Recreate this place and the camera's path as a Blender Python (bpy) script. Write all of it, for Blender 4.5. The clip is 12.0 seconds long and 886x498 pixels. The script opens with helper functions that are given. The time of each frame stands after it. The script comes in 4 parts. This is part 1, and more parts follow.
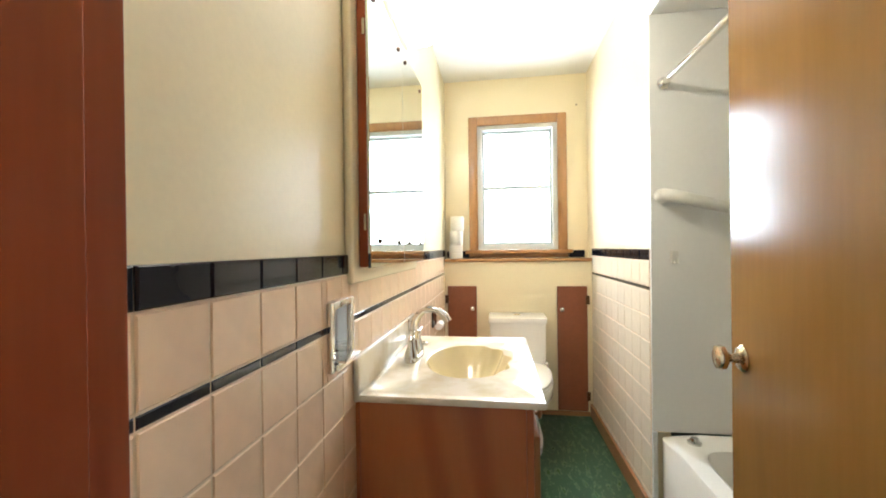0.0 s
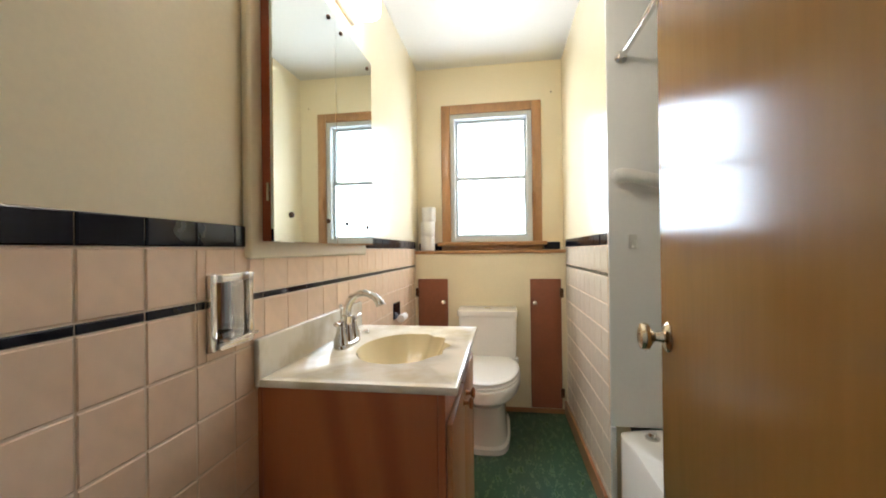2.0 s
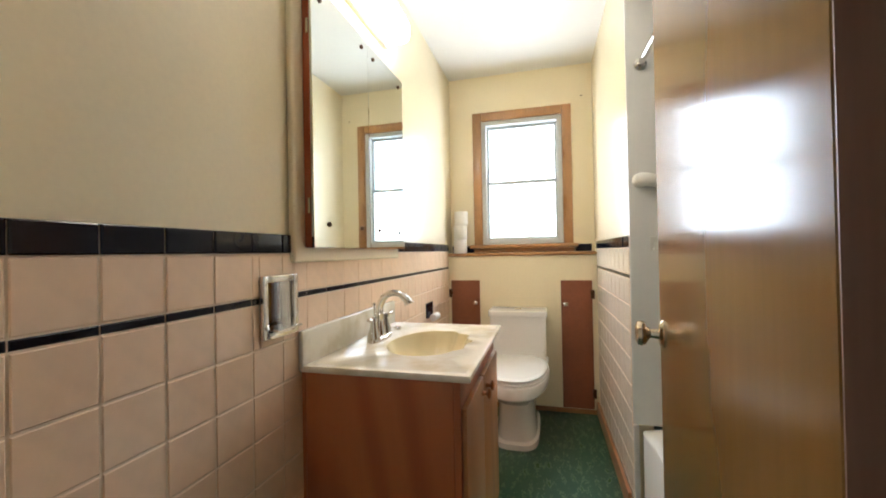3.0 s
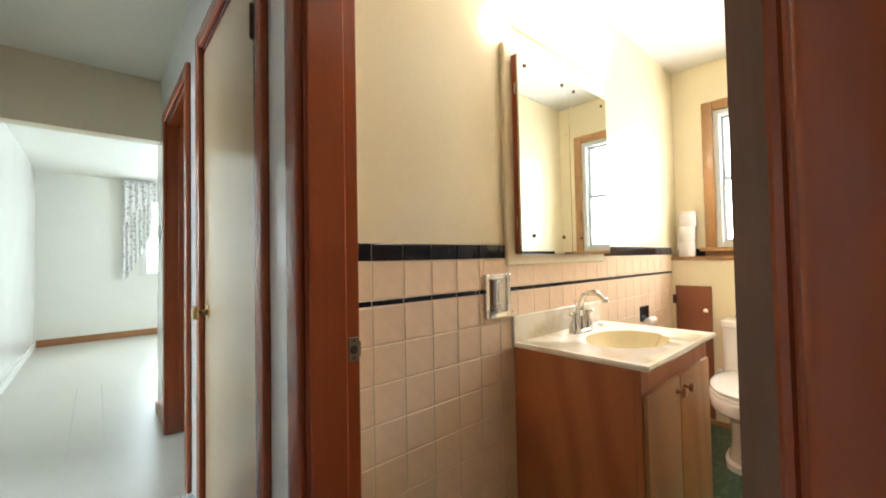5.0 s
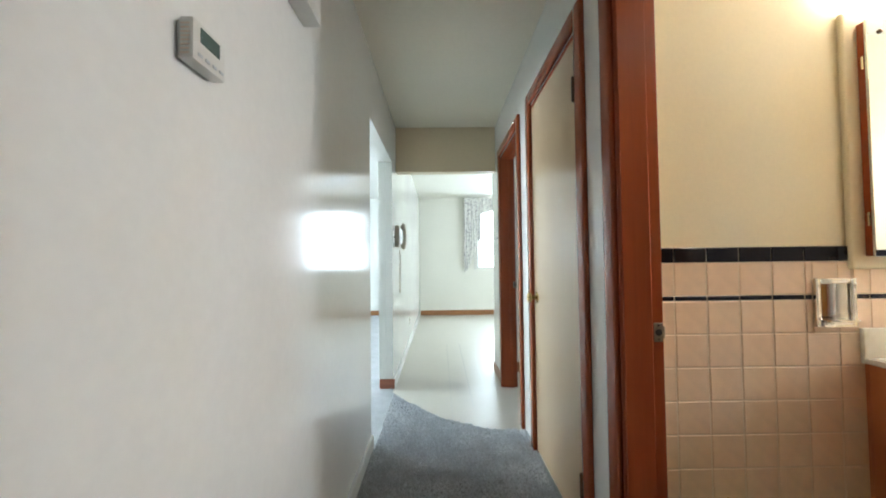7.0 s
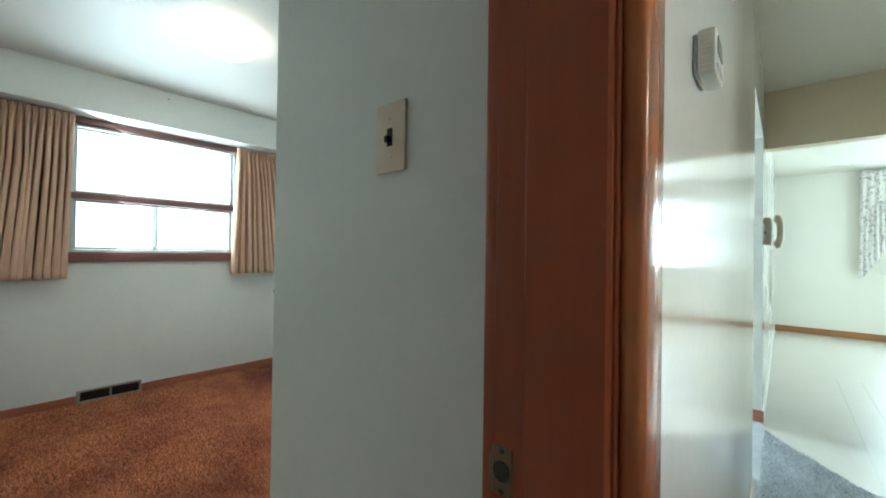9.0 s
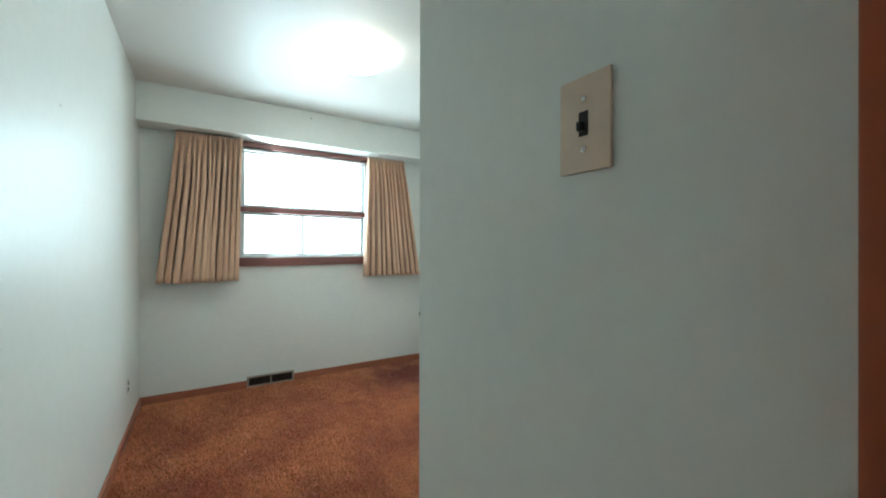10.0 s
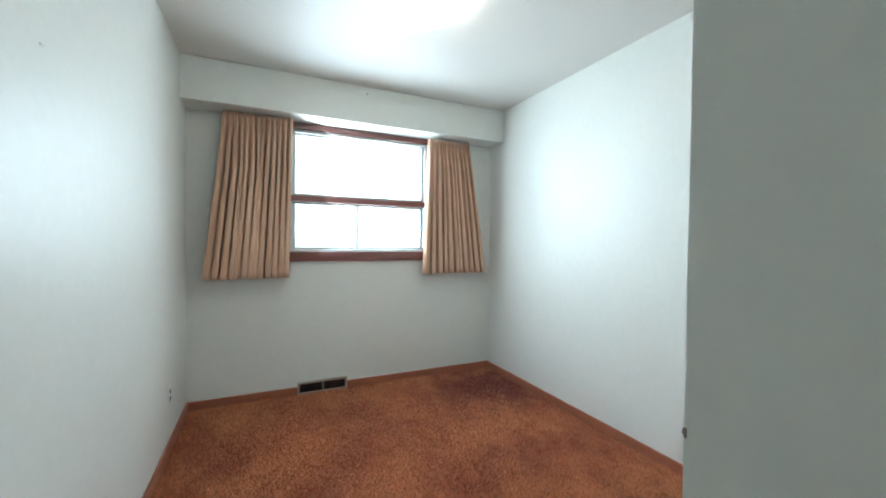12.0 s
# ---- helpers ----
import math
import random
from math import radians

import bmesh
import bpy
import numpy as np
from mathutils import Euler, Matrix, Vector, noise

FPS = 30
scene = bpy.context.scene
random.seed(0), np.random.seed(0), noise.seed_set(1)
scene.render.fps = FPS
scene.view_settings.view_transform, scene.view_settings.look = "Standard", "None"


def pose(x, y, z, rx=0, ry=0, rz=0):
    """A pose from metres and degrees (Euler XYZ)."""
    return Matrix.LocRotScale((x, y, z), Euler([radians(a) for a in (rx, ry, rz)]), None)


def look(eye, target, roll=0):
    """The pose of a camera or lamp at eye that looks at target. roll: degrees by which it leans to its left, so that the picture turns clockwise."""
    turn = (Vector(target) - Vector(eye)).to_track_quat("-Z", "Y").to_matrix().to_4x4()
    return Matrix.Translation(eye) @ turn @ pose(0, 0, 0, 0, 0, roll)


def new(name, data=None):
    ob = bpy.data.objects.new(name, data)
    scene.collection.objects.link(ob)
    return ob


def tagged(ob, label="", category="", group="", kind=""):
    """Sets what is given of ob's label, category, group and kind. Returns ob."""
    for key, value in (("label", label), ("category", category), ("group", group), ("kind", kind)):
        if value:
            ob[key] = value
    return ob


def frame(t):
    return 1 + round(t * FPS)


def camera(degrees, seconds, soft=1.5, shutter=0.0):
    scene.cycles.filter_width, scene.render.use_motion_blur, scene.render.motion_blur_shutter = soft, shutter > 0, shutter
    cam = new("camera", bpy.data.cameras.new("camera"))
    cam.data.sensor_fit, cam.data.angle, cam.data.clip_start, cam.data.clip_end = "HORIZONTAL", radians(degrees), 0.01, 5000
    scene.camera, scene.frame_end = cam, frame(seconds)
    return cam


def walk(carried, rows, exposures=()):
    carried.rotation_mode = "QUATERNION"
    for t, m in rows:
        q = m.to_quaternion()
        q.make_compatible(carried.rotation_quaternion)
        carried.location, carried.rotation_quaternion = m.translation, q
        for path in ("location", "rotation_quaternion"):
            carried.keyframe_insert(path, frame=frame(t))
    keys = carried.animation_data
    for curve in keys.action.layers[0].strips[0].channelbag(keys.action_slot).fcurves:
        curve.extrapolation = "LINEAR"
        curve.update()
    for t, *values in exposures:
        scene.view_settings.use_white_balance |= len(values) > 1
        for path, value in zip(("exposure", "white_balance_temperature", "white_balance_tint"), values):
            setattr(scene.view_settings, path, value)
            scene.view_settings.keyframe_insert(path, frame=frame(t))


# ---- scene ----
cam = camera(97.8, 12.0, soft=1.9)
PATH = [
    (0, (0.084, -0.222, 1.168), (-0.198, 1.759, 1.163), -0.7),
    (0.5, (0.142, -0.153, 1.146), (-0.129, 1.828, 1.145), -0.7),
    (1, (0.199, -0.112, 1.126), (-0.071, 1.87, 1.125), -0.6),
    (1.5, (0.243, -0.091, 1.1), (-0.028, 1.89, 1.103), -0.6),
    (2, (0.3, -0.106, 1.091), (0.0, 1.872, 1.098), -0.7),
    (2.5, (0.349, -0.15, 1.092), (-0.035, 1.813, 1.103), -0.6),
    (2.7, (0.363, -0.171, 1.096), (-0.061, 1.783, 1.109), -0.8),
    (4.3, (0.538, -0.372, 1.099), (-0.577, 1.288, 1.143), -1.3),
    (4.5, (0.566, -0.387, 1.101), (-0.65, 1.2, 1.145), -1.3),
    (5, (0.642, -0.437, 1.107), (-0.846, 0.899, 1.157), -1.1),
    (5.5, (0.729, -0.498, 1.118), (-0.968, 0.559, 1.157), -1.1),
    (6, (0.829, -0.541, 1.118), (-1.024, 0.208, 1.169), -0.9),
    (6.2, (0.869, -0.562, 1.119), (-1.034, 0.05, 1.169), -0.7),
    (6.5, (0.917, -0.588, 1.119), (-1.039, -0.176, 1.173), -0.7),
    (6.7, (0.949, -0.608, 1.118), (-1.033, -0.347, 1.176), -0.8),
    (8.3, (1.058, -0.845, 1.152), (-0.716, -1.769, 1.180), 1.1),
    (8.5, (1.068, -0.876, 1.155), (-0.648, -1.902, 1.182), 1.1),
    (9, (1.080, -0.953, 1.168), (-0.421, -2.274, 1.183), 0.8),
    (9.5, (1.086, -1.027, 1.182), (-0.205, -2.556, 1.184), 0.2),
    (10, (1.048, -1.138, 1.206), (-0.013, -2.833, 1.207), 0.1),
    (10.5, (1.012, -1.262, 1.222), (0.092, -3.038, 1.222), 0.5),
    (11, (1.008, -1.417, 1.250), (0.142, -3.219, 1.224), 0.5),
    (11.5, (0.999, -1.562, 1.242), (0.145, -3.370, 1.208), 0.5),
    (12, (0.966, -1.655, 1.221), (0.117, -3.466, 1.183), 0.6),
]
walk(cam, [(t, look(eye, target, roll)) for t, eye, target, roll in PATH],
     [(0, -0.36, 5550, 6), (0.5, -0.64, 5550, 8), (1.0, -0.78, 5550, 8), (2.5, -0.94, 5500, 10), (4.5, -0.46, 6050, 10), (6.5, -0.36, 5950, 12),
      (8.5, -0.38, 5750, 1), (9.5, -0.10, 5700, -2), (10.5, -0.04, 5650, 0), (12, -0.10, 5700, 6)])

# ---- light ----
world = bpy.data.worlds.new("world")
scene.world = world
world.use_nodes = True
wn = world.node_tree
sky = wn.nodes.new("ShaderNodeTexSky")
sky.sky_type, sky.sun_disc = "NISHITA", False
sky.sun_elevation, sky.sun_rotation = radians(40), radians(250)
wn.links.new(sky.outputs[0], wn.nodes["Background"].inputs[0])
wn.nodes["Background"].inputs[1].default_value = 0.12
sun = bpy.data.lights.new("sun", "SUN")
sun.energy, sun.angle, sun.color = 0.8, radians(12), (1, 0.96, 0.9)
new("sun", sun).matrix_world = look((-20, -6, 18), (0, 0, 0))


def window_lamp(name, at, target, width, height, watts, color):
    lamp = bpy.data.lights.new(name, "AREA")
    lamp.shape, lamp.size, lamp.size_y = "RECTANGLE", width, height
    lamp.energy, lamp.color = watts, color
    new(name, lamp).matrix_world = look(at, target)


DAY = (0.85, 0.97, 1.0)
window_lamp("sky_light_bath", (0.228, 2.95, 1.62), (0.228, 0, 1.62), 0.62, 1.0, 68, (0.97, 0.98, 1.0))
window_lamp("sky_light_bedroom", (0.20, -5.08, 1.62), (-3.2, 0, 1.50), 1.2, 1.0, 54, DAY)
window_lamp("sky_light_dining", (-7.2, 0.72, 1.6), (0, 0.72, 1.5), 1.15, 1.3, 75, DAY)
# Lamp of an unseen window, added to brighten the dining room's far wall.
window_lamp("unseen_window_light_dining", (-5.0, 2.78, 1.6), (-5.0, 0, 1.5), 1.1, 1.15, 55, DAY)
# Added behind an unseen window so the side room isn't dark.
window_lamp("unseen_window_light_side_room", (-2.22, 2.8, 1.6), (-2.22, 0, 1.4), 0.9, 1.15, 9, DAY)
# Assumed, unseen living room window; its lamp also lights the hall carpet.
window_lamp("unseen_window_light_living", (-3.2, -5.2, 1.6), (-3.2, 0, 1.4), 2.2, 1.3, 250, DAY)
scene.view_settings.exposure = 0.0

# ---- small tools ----
ORIGIN = {}


def box(bm, x0, y0, z0, x1, y1, z1, bevel=0.0, seg=1):
    vs = [bm.verts.new((x, y, z)) for z in (z0, z1) for y in (y0, y1) for x in (x0, x1)]
    fs = [bm.faces.new([vs[i] for i in q]) for q in ((0, 2, 3, 1), (4, 5, 7, 6), (0, 1, 5, 4), (2, 6, 7, 3), (0, 4, 6, 2), (1, 3, 7, 5))]
    if bevel:
        es = list({e for f in fs for e in f.edges})
        bmesh.ops.bevel(bm, geom=es, offset=bevel, segments=seg, profile=0.6, affect="EDGES")


def boxes(*rows, bevel=0.0, seg=1):
    bm = bmesh.new()
    for r in rows:
        box(bm, *r, bevel=bevel, seg=seg)
    return bm


def loft(bm, rings, close=True, cap=True):
    made = [[bm.verts.new(p) for p in ring] for ring in rings]
    n = len(made[0])
    for a, b in zip(made, made[1:]):
        for i in range(n if close else n - 1):
            bm.faces.new((a[i], a[(i + 1) % n], b[(i + 1) % n], b[i]))
    if cap:
        bm.faces.new(made[0][::-1])
        bm.faces.new(made[-1])
    return made


def lathe(bm, profile, at, axis="z", n=20):
    """profile: rows of radius and height along the axis."""
    rings = []
    for r, h in profile:
        ring = []
        for i in range(n):
            a = 2 * math.pi * i / n
            u, v = max(r, 0.0004) * math.cos(a), max(r, 0.0004) * math.sin(a)
            d = {"z": (u, v, h), "x": (h, u, v), "y": (v, h, u)}[axis]
            ring.append((at[0] + d[0], at[1] + d[1], at[2] + d[2]))
        rings.append(ring)
    loft(bm, rings)


def tube(bm, pts, radii, n=12):
    pts = [Vector(p) for p in pts]
    if not isinstance(radii, (list, tuple)):
        radii = [radii] * len(pts)
    rings = []
    ref = Vector((0.3, 0.7, 0.2)).normalized()
    for i, p in enumerate(pts):
        d = (pts[min(i + 1, len(pts) - 1)] - pts[max(i - 1, 0)]).normalized()
        u = d.cross(ref).normalized()
        v = d.cross(u)
        rings.append([p + radii[i] * (math.cos(2 * math.pi * k / n) * u + math.sin(2 * math.pi * k / n) * v) for k in range(n)])
    loft(bm, rings)


def oval(cx, cy, z, rx, ry, power=2.0, n=32, front=1.0):
    """A ring; front stretches the half with y below cy."""
    ring = []
    for i in range(n):
        a = 2 * math.pi * i / n
        c, s = math.cos(a), math.sin(a)
        x = rx * math.copysign(abs(c) ** (2 / power), c)
        y = ry * math.copysign(abs(s) ** (2 / power), s)
        ring.append((cx + x, cy + (y * front if y < 0 else y), z))
    return ring


def thing(name, at, label, category, group="", kind=""):
    ob = new(name)
    ob.empty_display_size = 0.05
    ob.location = at
    ORIGIN[ob] = Vector(at)
    return tagged(ob, label, category, group, kind)


def part(name, bm, material, parent=None, label="", smooth=False, kind="", category="", at=None):
    me = bpy.data.meshes.new(name)
    bmesh.ops.recalc_face_normals(bm, faces=bm.faces)
    origin = ORIGIN[parent] if parent else Vector(at or (0, 0, 0))
    bmesh.ops.translate(bm, verts=bm.verts, vec=-origin)
    bm.to_mesh(me)
    bm.free()
    me.materials.append(material)
    if smooth:
        me.shade_smooth()
        me.set_sharp_from_angle(angle=radians(38))
    ob = new(name, me)
    ob.parent = parent
    if not parent:
        ob.location = origin
    ORIGIN[ob] = origin
    return tagged(ob, label, category, "", kind)


def structure(name, bm, material, label="", category="", at=None):
    return part(name, bm, material, None, label, kind="structure", category=category, at=at)


# ---- materials ----
def mat(name, base, rough=0.5, metal=0.0, vary=0.06, scale=3.0, grain=60.0, bump=0.0, stretch=(1, 1, 1), tint=None, ramp=(0.35, 0.7),
        coat=0.0, rough_vary=0.08, sheen=0.0):
    """Paint, wood, cloth or stone: a base colour, broken by a broad and a fine noise, with fine relief."""
    m = bpy.data.materials.new(name)
    m.use_nodes = True
    t = m.node_tree
    N, L = t.nodes, t.links
    b = N["Principled BSDF"]
    co = N.new("ShaderNodeTexCoord")
    mp = N.new("ShaderNodeMapping")
    mp.inputs["Scale"].default_value = stretch
    L.new(co.outputs["Object"], mp.inputs[0])
    big = N.new("ShaderNodeTexNoise")
    big.inputs["Scale"].default_value, big.inputs["Detail"].default_value = scale, 4
    fine = N.new("ShaderNodeTexNoise")
    fine.inputs["Scale"].default_value, fine.inputs["Detail"].default_value = grain, 3
    for q in (big, fine):
        L.new(mp.outputs[0], q.inputs["Vector"])
    r = N.new("ShaderNodeValToRGB")
    second = tint or [c * (1 - 2.2 * vary) for c in base]
    r.color_ramp.elements[0].color = (*second, 1)
    r.color_ramp.elements[1].color = (*base, 1)
    r.color_ramp.elements[0].position, r.color_ramp.elements[1].position = ramp
    add = N.new("ShaderNodeMath")
    add.operation = "MULTIPLY_ADD"
    add.inputs[1].default_value, add.inputs[2].default_value = 0.4, 0.0
    L.new(fine.outputs[0], add.inputs[0])
    mix = N.new("ShaderNodeMath")
    mix.operation = "MULTIPLY_ADD"
    mix.inputs[1].default_value = 0.6
    L.new(big.outputs[0], mix.inputs[0])
    L.new(add.outputs[0], mix.inputs[2])
    L.new(mix.outputs[0], r.inputs[0])
    L.new(r.outputs[0], b.inputs["Base Color"])
    rr = N.new("ShaderNodeMapRange")
    rr.inputs["To Min"].default_value, rr.inputs["To Max"].default_value = max(0.02, rough - rough_vary), min(1, rough + rough_vary)
    L.new(big.outputs[0], rr.inputs[0])
    L.new(rr.outputs[0], b.inputs["Roughness"])
    b.inputs["Metallic"].default_value = metal
    b.inputs["Coat Weight"].default_value = coat
    b.inputs["Coat Roughness"].default_value = 0.12
    b.inputs["Sheen Weight"].default_value = sheen
    if bump:
        bu = N.new("ShaderNodeBump")
        bu.inputs["Strength"].default_value, bu.inputs["Distance"].default_value = bump, 0.004
        L.new(mix.outputs[0], bu.inputs["Height"])
        L.new(bu.outputs[0], b.inputs["Normal"])
    return m


def figured(name, light, dark, rough=0.3, coat=0.2, scale=7.0, distortion=7.0, stretch=(1, 1, 0.14), bump=0.02):
    """Varnished wood with a broad, flowing figure along z and fine pores."""
    m = mat(name, light, rough, vary=0.0, scale=2.0, grain=22, tint=dark, ramp=(0.2, 0.8), stretch=(7, 7, 0.4), coat=coat, bump=bump, rough_vary=0.04)
    t = m.node_tree
    N, L = t.nodes, t.links
    b = N["Principled BSDF"]
    src = b.inputs["Base Color"].links[0].from_socket
    co = N.new("ShaderNodeTexCoord")
    mp = N.new("ShaderNodeMapping")
    mp.inputs["Scale"].default_value = stretch
    L.new(co.outputs["Object"], mp.inputs[0])
    wave = N.new("ShaderNodeTexWave")
    wave.bands_direction = "DIAGONAL"
    wave.inputs["Scale"].default_value, wave.inputs["Distortion"].default_value = scale, distortion
    wave.inputs["Detail"].default_value, wave.inputs["Detail Scale"].default_value = 1.5, 0.8
    L.new(mp.outputs[0], wave.inputs["Vector"])
    r = N.new("ShaderNodeValToRGB")
    r.color_ramp.elements[0].color = (*dark, 1)
    r.color_ramp.elements[1].color = (*light, 1)
    r.color_ramp.elements[0].position, r.color_ramp.elements[1].position = 0.05, 0.75
    L.new(wave.outputs["Fac"], r.inputs[0])
    mixc = N.new("ShaderNodeMix")
    mixc.data_type = "RGBA"
    mixc.inputs["Factor"].default_value = 0.6
    L.new(src, mixc.inputs[6])
    L.new(r.outputs[0], mixc.inputs[7])
    L.new(mixc.outputs[2], b.inputs["Base Color"])
    return m


def glow(name, color, strength):
    m = bpy.data.materials.new(name)
    m.use_nodes = True
    b = m.node_tree.nodes["Principled BSDF"]
    b.inputs["Base Color"].default_value = (*color, 1)
    b.inputs["Roughness"].default_value = 0.3
    b.inputs["Emission Color"].default_value = (*color, 1)
    b.inputs["Emission Strength"].default_value = strength
    return m


def glass(name, rough=0.0):
    m = bpy.data.materials.new(name)
    m.use_nodes = True
    b = m.node_tree.nodes["Principled BSDF"]
    b.inputs["Base Color"].default_value = (0.96, 0.98, 0.97, 1)
    b.inputs["Roughness"].default_value = rough
    b.inputs["Transmission Weight"].default_value = 1.0
    b.inputs["IOR"].default_value = 1.45
    return m


CREAM = mat("cream_wall_paint", (0.84, 0.740, 0.505), 0.21, vary=0.03, scale=1.5, grain=90, bump=0.06, rough_vary=0.05)
CEIL = mat("white_ceiling_paint", (0.80, 0.79, 0.74), 0.15, vary=0.02, scale=1.2, grain=70, bump=0.03, rough_vary=0.04)
CEILM = mat("matt_ceiling_paint", (0.70, 0.68, 0.64), 0.5, vary=0.03, scale=1.2, grain=90, bump=0.05)
HALL = mat("white_enamel_wall_paint", (0.86, 0.85, 0.80), 0.12, vary=0.03, scale=1.3, grain=40, bump=0.02, rough_vary=0.05)
DINING = mat("warm_white_wall_paint", (0.84, 0.82, 0.74), 0.35, vary=0.03, scale=1.3, grain=40, bump=0.02, rough_vary=0.05)
MINT = mat("pale_mint_wall_paint", (0.758, 0.775, 0.735), 0.44, vary=0.03, scale=1.3, grain=30, bump=0.04, rough_vary=0.06)
TRIMW = mat("white_trim_paint", (0.76, 0.75, 0.70), 0.35, vary=0.04, bump=0.04)
MINT.node_tree.nodes["Principled BSDF"].inputs["Specular IOR Level"].default_value = 0.38
TILE = mat("peach_glazed_tile", (0.89, 0.665, 0.46), 0.14, vary=0.04, scale=9, grain=40, bump=0.02, rough_vary=0.04)
TILEW = mat("ivory_glazed_tile", (0.82, 0.74, 0.60), 0.14, vary=0.04, scale=9, grain=40, bump=0.02, rough_vary=0.04)
BLACK = mat("black_glazed_tile", (0.012, 0.012, 0.018), 0.10, vary=0.1, scale=8, rough_vary=0.03)
BLACK.node_tree.nodes["Principled BSDF"].inputs["Specular IOR Level"].default_value = 0.3
GROUT = mat("cream_grout", (0.88, 0.71, 0.52), 0.8, vary=0.08, scale=12, grain=150, bump=0.2)
RED = mat("red_brown_varnished_wood", (0.33, 0.074, 0.025), 0.22, vary=0.12, scale=2.5, grain=14, bump=0.0, stretch=(8, 8, 0.4), coat=0.05, ramp=(0.15, 0.85), rough_vary=0.03)
OAK = mat("golden_brown_wood_trim", (0.43, 0.22, 0.075), 0.3, vary=0.16, scale=3, grain=20, bump=0.05, stretch=(6, 6, 1.2), coat=0.3)
DOORW = mat("golden_birch_veneer", (0.225, 0.115, 0.029), 0.17, vary=0.13, scale=1.8, grain=14, bump=0.0, ramp=(0.2, 0.85), rough_vary=0.03, stretch=(4, 4, 0.35), coat=0.0)
DOORW.node_tree.nodes["Principled BSDF"].inputs["Specular IOR Level"].default_value = 0.12
CLOSET = mat("pale_birch_veneer", (0.60, 0.43, 0.26), 0.22, vary=0.05, scale=1.2, grain=8, bump=0.0, ramp=(0.1, 0.9), rough_vary=0.03, stretch=(4, 4, 0.35), coat=0.2)
VANITY = figured("brown_plywood_veneer", (0.50, 0.165, 0.05), (0.35, 0.095, 0.028), 0.36, 0.1, scale=3.2, distortion=9.0, stretch=(1, 1, 0.30))
CASE4 = figured("orange_brown_grained_wood", (0.56, 0.180, 0.055), (0.34, 0.085, 0.026), 0.2, 0.25, scale=9.0, distortion=6.0, stretch=(1.5, 1.5, 0.22))
RED.node_tree.nodes["Principled BSDF"].inputs["Specular IOR Level"].default_value = 0.35
HEADER = mat("warm_cream_header_paint", (0.74, 0.62, 0.42), 0.36, vary=0.03, scale=1.3, grain=40, bump=0.02, rough_vary=0.05)
HALLCEIL = mat("cream_hall_ceiling_paint", (0.80, 0.75, 0.62), 0.36, vary=0.03, scale=1.3, grain=40, bump=0.02, rough_vary=0.05)
VANDOOR = figured("yellow_brown_plywood", (0.40, 0.185, 0.058), (0.29, 0.115, 0.034), 0.4, 0.0, scale=3.0, distortion=8.0, stretch=(1, 1, 0.28))
EDGEW = mat("brown_door_edge", (0.24, 0.125, 0.066), 0.5, vary=0.1, scale=3, grain=20, stretch=(8, 8, 0.4))
PANEL = mat("brown_hardboard_panel", (0.26, 0.085, 0.035), 0.45, vary=0.1, scale=4, grain=60, bump=0.04)
MARBLE = mat("cream_cultured_marble", (0.86, 0.80, 0.67), 0.12, vary=0.0, scale=6, grain=15, tint=(0.68, 0.60, 0.42), ramp=(0.38, 0.55), coat=0.4, rough_vary=0.04)
BASIN = mat("tan_cultured_marble", (0.74, 0.62, 0.36), 0.10, vary=0.06, scale=4, grain=12, coat=0.5, rough_vary=0.03)
GREEN = mat("green_streaked_vinyl", (0.024, 0.074, 0.040), 0.30, vary=0.0, scale=16, grain=70, tint=(0.115, 0.165, 0.095), ramp=(0.425, 0.475), bump=0.03, stretch=(2.4, 0.8, 1))
PORCELAIN = mat("white_porcelain", (0.84, 0.82, 0.76), 0.08, vary=0.02, scale=3, rough_vary=0.03, coat=0.3)
ACRYLIC = mat("white_tub_surround", (0.82, 0.82, 0.79), 0.16, vary=0.02, scale=2, rough_vary=0.04)
CHROME = mat("brushed_chrome", (0.72, 0.70, 0.66), 0.14, 1.0, vary=0.03, scale=20, rough_vary=0.05)
NICKEL = mat("warm_worn_nickel", (0.66, 0.55, 0.40), 0.16, 1.0, vary=0.08, scale=40, rough_vary=0.05)
BRASS = mat("polished_brass", (0.72, 0.50, 0.20), 0.18, 1.0, vary=0.06, scale=30)
BRONZE = mat("dark_bronze", (0.10, 0.055, 0.03), 0.3, 0.8, vary=0.1, scale=30)
AGED = mat("aged_dark_brass", (0.19, 0.125, 0.075), 0.35, 0.9, vary=0.12, scale=40)
COPPER = mat("worn_copper", (0.36, 0.15, 0.06), 0.3, 0.7, vary=0.12, scale=40)
STEEL = mat("worn_steel", (0.30, 0.26, 0.21), 0.35, 1.0, vary=0.1, scale=30)
# For dark fittings, and for the shade in holes put on as colour.
DARK = mat("dark_fittings_and_hole_shade", (0.02, 0.018, 0.016), 0.6, vary=0.1)
BASE = mat("stained_baseboard_wood", (0.44, 0.155, 0.085), 0.38, vary=0.14, scale=3, grain=20, bump=0.04, stretch=(0.8, 0.8, 8))
OAKB = mat("golden_baseboard_wood", (0.42, 0.19, 0.07), 0.35, vary=0.14, scale=3, grain=20, bump=0.04, stretch=(0.8, 0.8, 8), coat=0.2)
MIRROR = mat("mirror_silver", (0.74, 0.79, 0.785), 0.02, 1.0, vary=0.01, rough_vary=0.0)
GLASS = glass("window_glass")
SASH = mat("painted_aluminium_sash", (0.56, 0.59, 0.59), 0.4, 0.0, vary=0.05, scale=6)
FRAMEP = mat("grey_white_window_paint", (0.58, 0.60, 0.58), 0.4, vary=0.05, scale=6)
